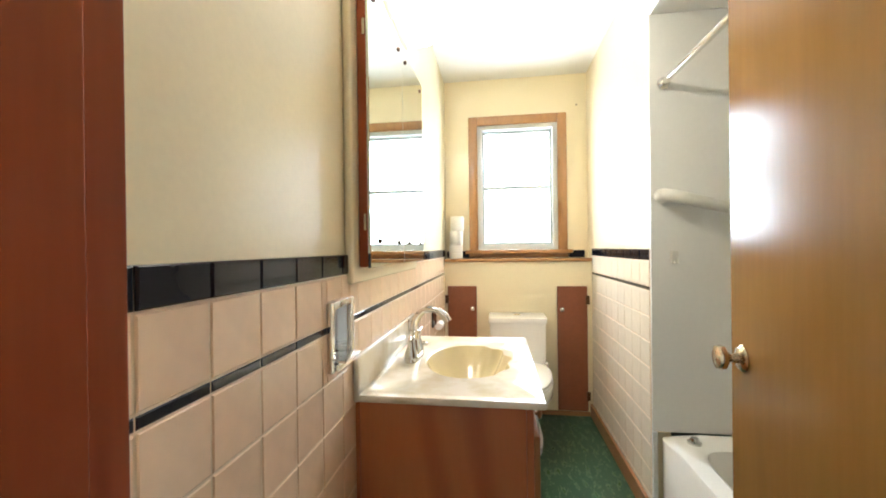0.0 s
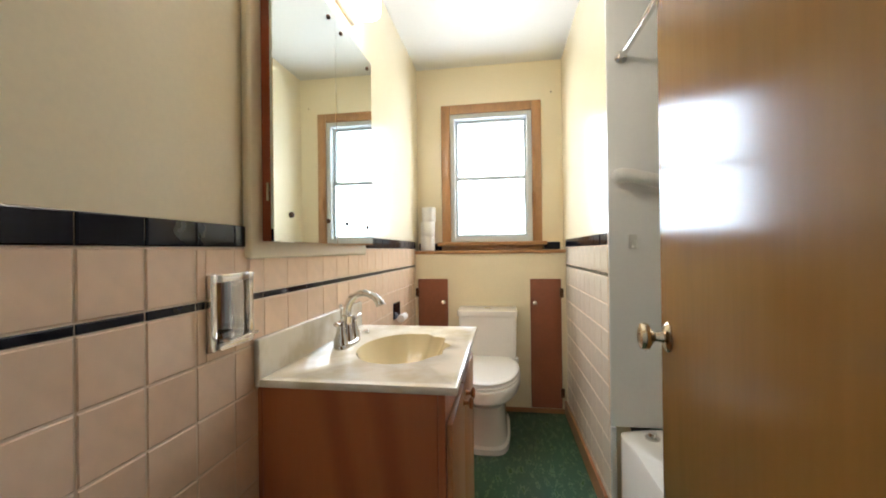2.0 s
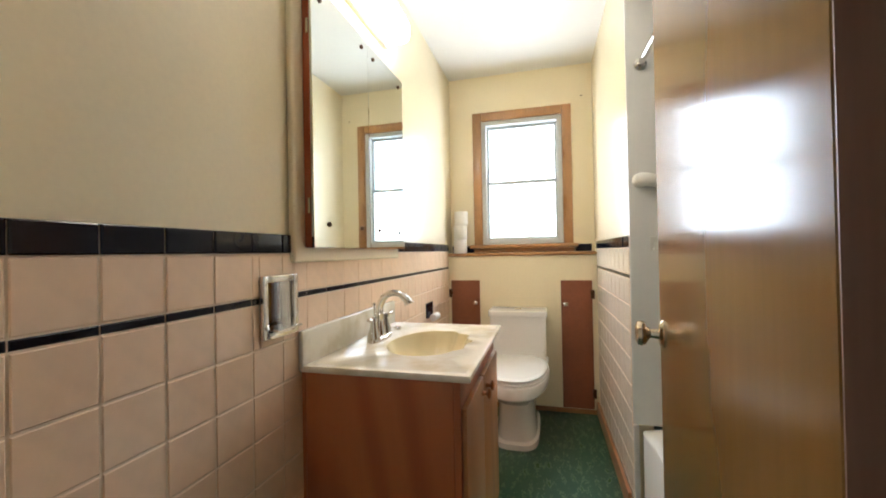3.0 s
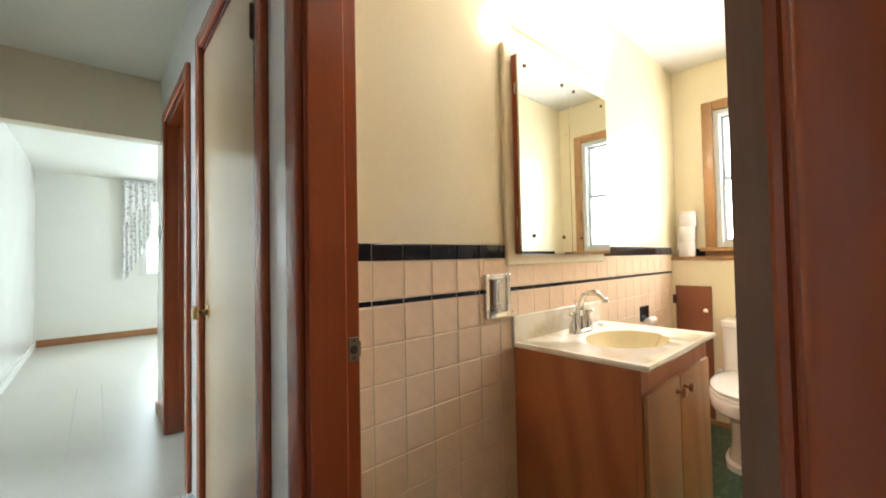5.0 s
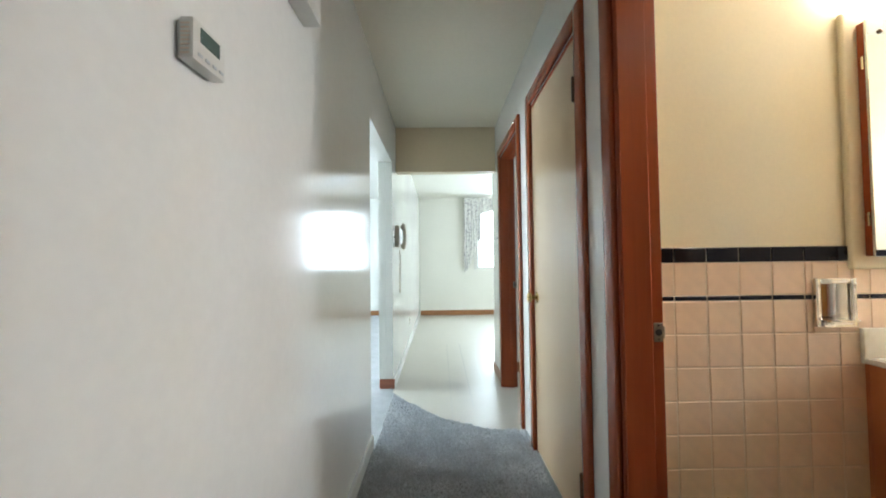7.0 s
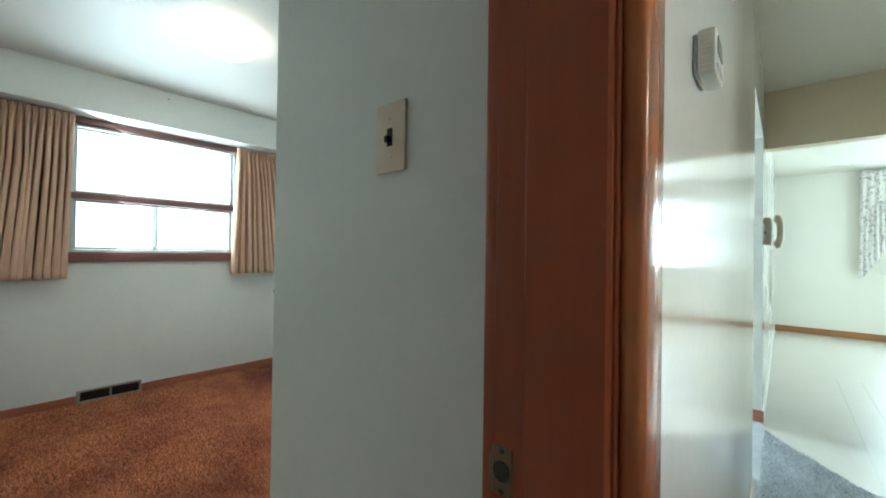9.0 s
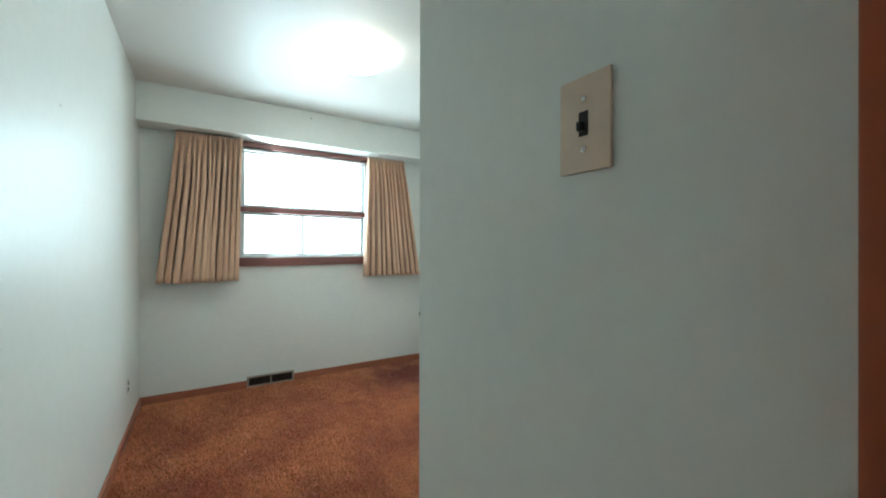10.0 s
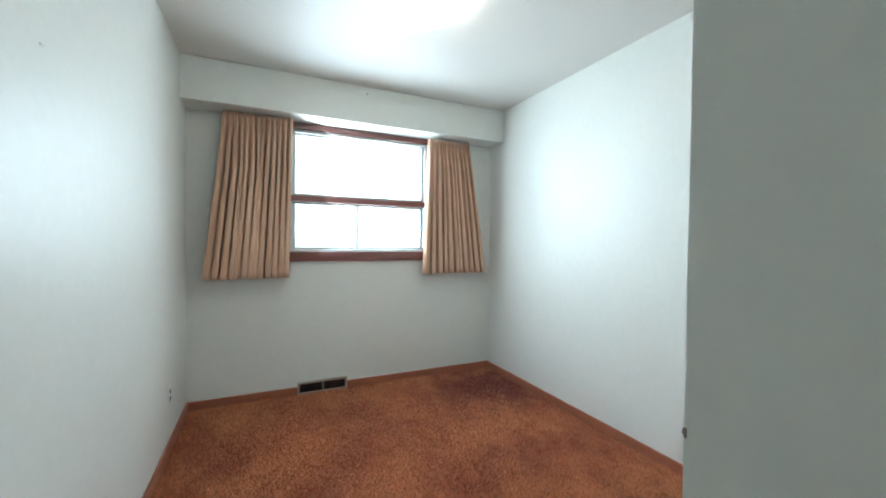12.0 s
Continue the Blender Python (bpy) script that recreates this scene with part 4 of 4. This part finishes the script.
def plate(name, at, u, n, label, category, w=0.071, h=0.114, toggle=True, material=IVORY, slots=False):
    """A cover plate: u runs along the wall, n points out of it."""
    u, n = Vector(u), Vector(n)
    up = Vector((0, 0, 1))
    t = thing(name, at, label, category)

    def slab(a0, a1, d0, d1, h0, h1, bevel=0.0):
        bm = bmesh.new()
        box(bm, a0, d0, h0, a1, d1, h1, bevel=bevel, seg=2 if bevel else 1)
        for v in bm.verts:
            v.co = Vector(at) + u * v.co.x + n * v.co.y + up * v.co.z
        return bm

    part("cover", slab(-w / 2, w / 2, 0.0005, 0.006, -h / 2, h / 2, 0.0025), material, t, smooth=True)
    if toggle:
        # Dark slab on the cover in place of the slot's shade.
        part("slot", slab(-0.0065, 0.0065, 0.006, 0.0068, -0.0145, 0.0145, 0.0003), DARK, t)
        bm = slab(-0.0032, 0.0032, 0.0069, 0.016, -0.0100, 0.001, 0.0012)
        part("toggle", bm, DARK, t, "dark toggle")
    if slots:
        for dz in (-0.02, 0.02):
            part("socket", slab(-0.014, 0.014, 0.006, 0.0075, dz - 0.013, dz + 0.013, 0.0006), DARK, t)
    for dz in (-0.030, 0.030):
        bm = bmesh.new()
        k = 1 if n.x + n.y > 0 else -1
        lathe(bm, [(0.0036, 0), (0.0034, 0.0008 * k), (0.002, 0.0016 * k), (0, 0.0018 * k)], Vector(at) + n * 0.0058 + up * dz, "x" if abs(n.x) > 0.5 else "y", 14)
        part("screw", bm, CHROME, t, smooth=True)
    return t


plate("light_switch", (0.6605, -1.436, 1.354), (0, 1, 0), (1, 0, 0), "ivory toggle light switch on the mint entry wall", "switch")
plate("light_switch", (-2.62, -0.0905, 1.33), (1, 0, 0), (0, -1, 0), "white light switch beside the side doorway", "switch", material=PLASTIC)
plate("light_switch", (-2.86, -0.0905, 1.33), (1, 0, 0), (0, -1, 0), "white light switch at the wall end", "switch", material=PLASTIC)
plate("light_switch", (-2.50, -1.0595, 1.34), (1, 0, 0), (0, 1, 0), "white light switch beside the telephone", "switch", material=PLASTIC)
plate("wall_outlet", (1.4495, -4.32, 0.322), (0, 1, 0), (-1, 0, 0), "old brown wall outlet above the baseboard", "outlet", material=MINT, toggle=False, slots=True, w=0.05, h=0.10)
plate("wall_outlet", (-4.2, -1.0595, 0.32), (1, 0, 0), (0, 1, 0), "white outlet on the dining room wall", "outlet", material=PLASTIC, toggle=False, slots=True)

# ---- bedroom things ----
def pleated(name, x_top, x_bot, z0, z1, y, folds, depth, seed):
    """A hanging pleated curtain sheet with uneven folds, pinched at the heading."""
    rnd = random.Random(seed)
    nx, nz = folds * 16, 26
    wide = [rnd.uniform(0.55, 1.5) for _ in range(folds)]
    marks = [sum(wide[:k]) / sum(wide) for k in range(folds + 1)]
    amp = [rnd.uniform(0.4, 1.35) for _ in range(folds + 2)]
    lean = [rnd.uniform(-1, 1) for _ in range(folds + 2)]
    verts, faces = [], []
    for k in range(nz + 1):
        s = k / nz
        z = z1 + (z0 - z1) * s
        pinch = 0.35 + 0.65 * min(1, s * 4.5) - 0.12 * s
        for i in range(nx + 1):
            f = folds * i / nx
            j = min(int(f), folds - 1)
            w = f - j
            ruffle = 0.011 * math.sin(6 * math.pi * w) * max(0.0, 1 - s * 7)
            even, uneven = i / nx, marks[j] + (marks[j + 1] - marks[j]) * w
            u = even + (uneven - even) * min(1, s * 3)
            x = (x_top[0] + (x_top[1] - x_top[0]) * u) * (1 - s) + (x_bot[0] + (x_bot[1] - x_bot[0]) * u) * s
            a = depth * pinch * (amp[j] * (1 - w) + amp[j + 1] * w)
            c = 2.0 * abs(math.sin(math.pi * w)) ** 0.62 - 1.2
            l = lean[j] * (1 - w) + lean[j + 1] * w
            verts.append((x + 0.012 * s * math.sin(4 * math.pi * w), y + a * c + 0.008 * l * s + ruffle, z + 0.005 * l * s + 0.4 * ruffle))
    for k in range(nz):
        for i in range(nx):
            p = k * (nx + 1) + i
            faces.append((p, p + 1, p + nx + 2, p + nx + 1))
    me = bpy.data.meshes.new(name)
    me.from_pydata(verts, [], faces)
    bm = bmesh.new()
    bm.from_mesh(me)
    return bm


for nm, xt, xb, folds, seed in (("curtain", (0.755, 1.215), (0.785, 1.345), 13, 3), ("curtain", (-0.745, -0.345), (-0.925, -0.315), 11, 8)):
    c = thing(nm, ((xb[0] + xb[1]) / 2, -4.74, 2.11), "short pleated tan curtain beside the bedroom window", "curtain", "bedroom window curtains")
    o = part("cloth", pleated("cloth", xt, xb, 0.940, 2.118, -4.768, folds, 0.052, seed), CURTAIN, c, smooth=True)
    so = o.modifiers.new("thick", "SOLIDIFY")
    so.thickness = 0.003
    bm = bmesh.new()
    tube(bm, [(xt[0], -4.77, 2.105), (xt[1], -4.77, 2.105)], 0.006, 8)
    part("rail", bm, TRIMW, c, "thin white curtain rail")
REGISTER = mat("tan_painted_metal", (0.40, 0.33, 0.27), 0.45, vary=0.08, scale=20)
vent = thing("floor_register", (0.517, -4.86, 0.0), "tan metal floor register with dark slots in the baseboard", "register")
part("frame", boxes((0.324, -4.8795, 0.002, 0.710, -4.855, 0.016), (0.324, -4.8795, 0.084, 0.710, -4.855, 0.098), (0.324, -4.8795, 0.016, 0.340, -4.855, 0.084),
                    (0.694, -4.8795, 0.016, 0.710, -4.855, 0.084), (0.511, -4.8795, 0.016, 0.523, -4.855, 0.084), bevel=0.002), REGISTER, vent)
# Dark sheet behind the slats; the duct's shade is put into its colour.
part("duct_shade", boxes((0.340, -4.8795, 0.016, 0.694, -4.875, 0.084)), DARK, vent)
for side in ((0.340, 0.511), (0.523, 0.694)):
    for k in range(11):
        x = side[0] + 0.008 + k * (side[1] - side[0] - 0.016) / 10
        part("slat", boxes((x - 0.0015, -4.8745, 0.0165, x + 0.0015, -4.860, 0.0835)), BRONZE, vent)
dome = thing("ceiling_light", (0.225, -3.435, 2.29), "lit round opal glass ceiling light", "ceiling light")
bm = bmesh.new()
lathe(bm, [(0.11, 2.4185), (0.11, 2.395), (0.0, 2.395)], (0.225, -3.435, 0), "z", 28)
part("pan", bm, PLASTIC, dome, smooth=True)
bm = bmesh.new()
lathe(bm, [(0.0, 2.315), (0.06, 2.318), (0.11, 2.330), (0.15, 2.350), (0.172, 2.375), (0.178, 2.394), (0.165, 2.3945)], (0.225, -3.435, 0), "z", 36)
part("shade", bm, DOME, dome, "glowing opal glass", smooth=True)
bm = bmesh.new()
lathe(bm, [(0.0, 2.298), (0.006, 2.300), (0.008, 2.306), (0.005, 2.312), (0.005, 2.316)], (0.225, -3.435, 0), "z", 12)
part("finial", bm, BRONZE, dome, "dark finial", smooth=True)
for n, at, ax, s in (("wall_nail", (0.230, -4.647, 2.354), "y", 1), ("wall_nail", (0.655, 2.6895, 2.19), "y", -1)):
    bm = bmesh.new()
    lathe(bm, [(0.0015, 0), (0.0015, 0.012 * s), (0.005, 0.0125 * s), (0.005, 0.014 * s), (0, 0.016 * s)], at, ax, 10)
    tagged(part(n, bm, BRONZE, None, "small dark nail stuck in the wall", at=at), category="nail")

bm = boxes((1.4462, -2.928, 1.683, 1.4495, -2.912, 1.689), bevel=0.001)
tagged(part("wall_hook", bm, PLASTIC, None, "tiny pale hook on the mint bedroom wall", at=(1.4495, -2.92, 1.686)), category="hook")

# ---- dining room curtain ----
dc = thing("floral_curtain", (-6.92, 0.6, 2.3), "white floral curtain with an arched valance", "curtain")
for k, (ya, yb) in enumerate(((-0.14, 0.22), (1.20, 1.56))):
    verts, faces, nx, nz = [], [], 40, 16
    for r in range(nz + 1):
        for i in range(nx + 1):
            u, s = i / nx, r / nz
            v = u if k == 0 else 1 - u
            low = 0.86 + 0.75 * v ** 1.3
            z = 2.385 + (low - 2.385) * s
            verts.append((-6.92 + 0.018 * math.sin(2 * math.pi * 7 * u), ya + (yb - ya) * u, z))
    for r in range(nz):
        for i in range(nx):
            p = r * (nx + 1) + i
            faces.append((p, p + 1, p + nx + 2, p + nx + 1))
    me = bpy.data.meshes.new("tail")
    me.from_pydata(verts, [], faces)
    bm = bmesh.new()
    bm.from_mesh(me)
    part("tail", bm, FLORAL, dc, smooth=True).modifiers.new("thick", "SOLIDIFY").thickness = 0.003
verts, faces, nx, nz = [], [], 90, 10
for r in range(nz + 1):
    for i in range(nx + 1):
        u, s = i / nx, r / nz
        low = 1.98 + 0.16 * math.sin(math.pi * u) ** 1.2 - 0.30 * (abs(2 * u - 1) ** 6)
        verts.append((-6.90 + 0.015 * math.sin(2 * math.pi * 22 * u), -0.13 + 1.68 * u, 2.39 + (low - 2.39) * s))
for r in range(nz):
    for i in range(nx):
        p = r * (nx + 1) + i
        faces.append((p, p + 1, p + nx + 2, p + nx + 1))
me = bpy.data.meshes.new("valance")
me.from_pydata(verts, [], faces)
bm = bmesh.new()
bm.from_mesh(me)
part("valance", bm, FLORAL, dc, smooth=True).modifiers.new("thick", "SOLIDIFY").thickness = 0.003
bm = bmesh.new()
tube(bm, [(-6.92, -0.15, 2.395), (-6.92, 1.57, 2.395)], 0.008, 8)
part("rod", bm, TRIMW, dc)

# ---- tiles ----
PITCH, JOINT = 0.110, 0.0026
CACHE = {}


def tile_mesh(w, h, t, material, rim=0.0025):
    """A glazed tile in the plane x = 0 that faces +x, with a cushioned edge."""
    key = (round(w, 4), round(h, 4), material.name)
    if key not in CACHE:
        a, b = w / 2, h / 2
        vs = [(0, -a, -b), (0, a, -b), (0, a, b), (0, -a, b), (t - rim, -a, -b), (t - rim, a, -b), (t - rim, a, b), (t - rim, -a, b),
              (t, rim - a, rim - b), (t, a - rim, rim - b), (t, a - rim, b - rim), (t, rim - a, b - rim)]
        fs = [(8, 9, 10, 11)]
        for lo, hi in ((0, 4), (4, 8)):
            for i in range(4):
                j = (i + 1) % 4
                fs.append((lo + i, lo + j, hi + j, hi + i))
        me = bpy.data.meshes.new("tile")
        me.from_pydata(vs, [], fs)
        me.materials.append(material)
        CACHE[key] = me
    return CACHE[key]


def tiled(parent, face, sign, y0, y1, z_rows, start, skip, material, name="tile", t=0.007):
    """Rows of tiles on a wall along y. z_rows: lower and upper edge, material. skip: areas without tile."""
    rnd = random.Random(5)
    for lo, hi, mt in z_rows:
        y = start - math.ceil((start - y0) / PITCH) * PITCH
        while y < y1 - 0.004:
            gap = JOINT if hi - lo > 0.03 else 0.0006
            a, b = max(y, y0) + gap / 2, min(y + PITCH, y1) - gap / 2
            y += PITCH
            pieces = [(a, b, lo + JOINT / 2 * (hi - lo > 0.03), hi - JOINT / 2 * (hi - lo > 0.03))]
            for s0, s1, q0, q1 in skip:
                cut = []
                for pa, pb, pl, ph in pieces:
                    if pb <= s0 or pa >= s1 or ph <= q0 or pl >= q1:
                        cut.append((pa, pb, pl, ph))
                        continue
                    for c in ((pa, s0, pl, ph), (s1, pb, pl, ph), (max(pa, s0), min(pb, s1), pl, q0), (max(pa, s0), min(pb, s1), q1, ph)):
                        if c[1] - c[0] > 0.006 and c[3] - c[2] > 0.006:
                            cut.append(c)
                pieces = cut
            for pa, pb, pl, ph in pieces:
                if pb - pa < 0.006:
                    continue
                ob = new(name, tile_mesh(pb - pa, ph - pl, t, mt))
                ob.parent = parent
                ob.matrix_basis = pose(face, (pa + pb) / 2, (pl + ph) / 2, 0, rnd.uniform(-0.25, 0.25), (0 if sign > 0 else 180) + rnd.uniform(-0.25, 0.25))


CAP = [(1.103, 1.155, BLACK)]
FIELD = [(0.993, 1.102, None), (0.9755, 0.9925, BLACK)] + [(max(0.0, 0.975 - PITCH * (k + 1)), 0.975 - PITCH * k, None) for k in range(9)]


def rows_of(material, extra=()):
    return [(a, b, m or material) for a, b, m in list(extra) + FIELD]


structure("trim_grout_west", boxes((-0.3068, 0.042, 0.0, -0.3013, 0.610, 1.151), (-0.3068, 0.735, 0.0, -0.3013, 2.549, 1.151), (-0.3068, 0.610, 0.0, -0.3013, 0.735, 0.892),
                                   (-0.3068, 0.610, 1.04, -0.3013, 0.735, 1.151)), GROUT, "cream grout behind the tile", "grout")
structure("trim_grout_east", boxes((0.7215, 1.5305, 0.0, 0.7268, 2.549, 1.151)), GROUT, "cream grout behind the tile", "grout")
hidden = [(0.785, 1.41, -1, 0.74)]
tiled(west, -0.3065, 1, 0.041, 2.549, rows_of(TILE), 0.688, [(Y0, Y1, Z0, Z1), (0.735, 1.50, 1.09, 1.2)] + hidden, TILE)
tiled(west, -0.3065, 1, 0.041, 0.735, CAP, 0.688, [], BLACK, t=0.010)
tiled(west, -0.3065, 1, 1.514, 2.549, CAP, 0.688, [], BLACK, t=0.010)
tiled(east, 0.7265, -1, 1.531, 2.549, rows_of(TILEW, CAP), 1.53, [], TILEW)
bm = bmesh.new()
for k in range(9):
    box(bm, -0.30 + 0.112 * k, 2.682, 1.0895, -0.30 + 0.112 * k + 0.109, 2.6895, 1.142, bevel=0.002)
part("tile", bm, BLACK, ledge)


# ---- carpet pile ----
def pile(name, parent, spots, height, width, base, second, label, spread, stain=None):
    """Many single blades of yarn standing on a floor, as one joined part."""
    rnd = np.random.RandomState(11)
    n = len(spots)
    a = rnd.uniform(0, 2 * np.pi, n)
    h = height * rnd.uniform(0.6, 1.2, n)
    lean = rnd.normal(0, 0.55, (n, 2)) * h[:, None]
    side = np.stack([np.cos(a), np.sin(a)], 1) * (width * rnd.uniform(0.7, 1.3, n))[:, None]
    v = np.zeros((n, 3, 3))
    v[:, 0, :2], v[:, 1, :2], v[:, 2, :2] = spots[:, :2] - side, spots[:, :2] + side, spots[:, :2] + lean
    v[:, :2, 2], v[:, 2, 2] = spots[:, 2:3] - 0.001, spots[:, 2] + h
    me = bpy.data.meshes.new(name)
    me.from_pydata(v.reshape(-1, 3).tolist(), [], np.arange(3 * n).reshape(-1, 3).tolist())
    m = mat(name + "_yarn", base, 0.95, vary=0.0, scale=2.2, grain=9, tint=second, ramp=(0.38, 0.60), sheen=0.2)
    t = m.node_tree
    geo = t.nodes.new("ShaderNodeNewGeometry")
    hsv = t.nodes.new("ShaderNodeHueSaturation")
    mr = t.nodes.new("ShaderNodeMapRange")
    mr.inputs["To Min"].default_value, mr.inputs["To Max"].default_value = spread
    b = t.nodes["Principled BSDF"]
    src = b.inputs["Base Color"].links[0].from_socket
    t.links.new(geo.outputs["Random Per Island"], mr.inputs[0])
    t.links.new(mr.outputs[0], hsv.inputs["Value"])
    t.links.new(src, hsv.inputs["Color"])
    t.links.new(hsv.outputs[0], b.inputs["Base Color"])
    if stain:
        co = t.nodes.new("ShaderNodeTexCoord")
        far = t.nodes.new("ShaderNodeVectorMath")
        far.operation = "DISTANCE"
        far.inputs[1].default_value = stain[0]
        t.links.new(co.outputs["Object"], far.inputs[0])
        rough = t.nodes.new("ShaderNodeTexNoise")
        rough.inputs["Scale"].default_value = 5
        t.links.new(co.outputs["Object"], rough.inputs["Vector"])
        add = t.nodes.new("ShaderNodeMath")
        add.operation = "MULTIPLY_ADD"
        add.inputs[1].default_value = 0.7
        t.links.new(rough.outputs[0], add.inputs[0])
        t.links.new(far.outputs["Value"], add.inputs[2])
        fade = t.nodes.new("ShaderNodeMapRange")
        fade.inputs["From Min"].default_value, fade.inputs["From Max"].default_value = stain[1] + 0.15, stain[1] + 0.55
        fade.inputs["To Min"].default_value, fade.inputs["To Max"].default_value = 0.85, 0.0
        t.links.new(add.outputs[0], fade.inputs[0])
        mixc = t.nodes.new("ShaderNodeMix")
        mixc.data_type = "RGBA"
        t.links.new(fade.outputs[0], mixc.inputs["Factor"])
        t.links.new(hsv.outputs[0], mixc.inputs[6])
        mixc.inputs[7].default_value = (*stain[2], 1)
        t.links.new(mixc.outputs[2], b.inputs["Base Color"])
    me.materials.append(m)
    ob = new(name, me)
    ob.parent = parent
    return tagged(ob, label, kind="stuff")


rs = np.random.RandomState(4)
n = 250000
spots = np.stack([rs.uniform(-1.02, 1.43, n), rs.uniform(-4.86, -1.2, n), np.zeros(n)], 1)
spots = spots[~((spots[:, 0] < 0.675) & (spots[:, 1] > -1.84))]
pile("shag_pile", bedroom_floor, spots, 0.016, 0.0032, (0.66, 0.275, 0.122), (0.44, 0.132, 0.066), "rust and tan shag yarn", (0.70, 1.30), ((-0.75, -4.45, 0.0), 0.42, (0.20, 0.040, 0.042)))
n = 90000
spots = np.stack([rs.uniform(-2.3, 0.75, n), rs.uniform(-1.04, -0.11, n), np.full(n, 0.014)], 1)
limit = np.interp(spots[:, 1], [p[1] for p in edge], [p[0] for p in edge])
spots = spots[spots[:, 0] > limit + 0.006]
pile("grey_pile", hall_carpet, spots, 0.011, 0.003, (0.76, 0.78, 0.80), (0.52, 0.55, 0.58), "grey carpet yarn", (0.8, 1.15))

# ---- small leftovers ----
catch = thing("wall_catch", (0.662, -1.847, 1.07), "tiny worn metal catch on the wall corner", "catch")
part("plate", boxes((0.6603, -1.8498, 1.067, 0.6610, -1.8475, 1.075)), STEEL, catch)
part("pin", boxes((0.6590, -1.8512, 1.069, 0.6605, -1.8501, 1.073)), STEEL, catch)
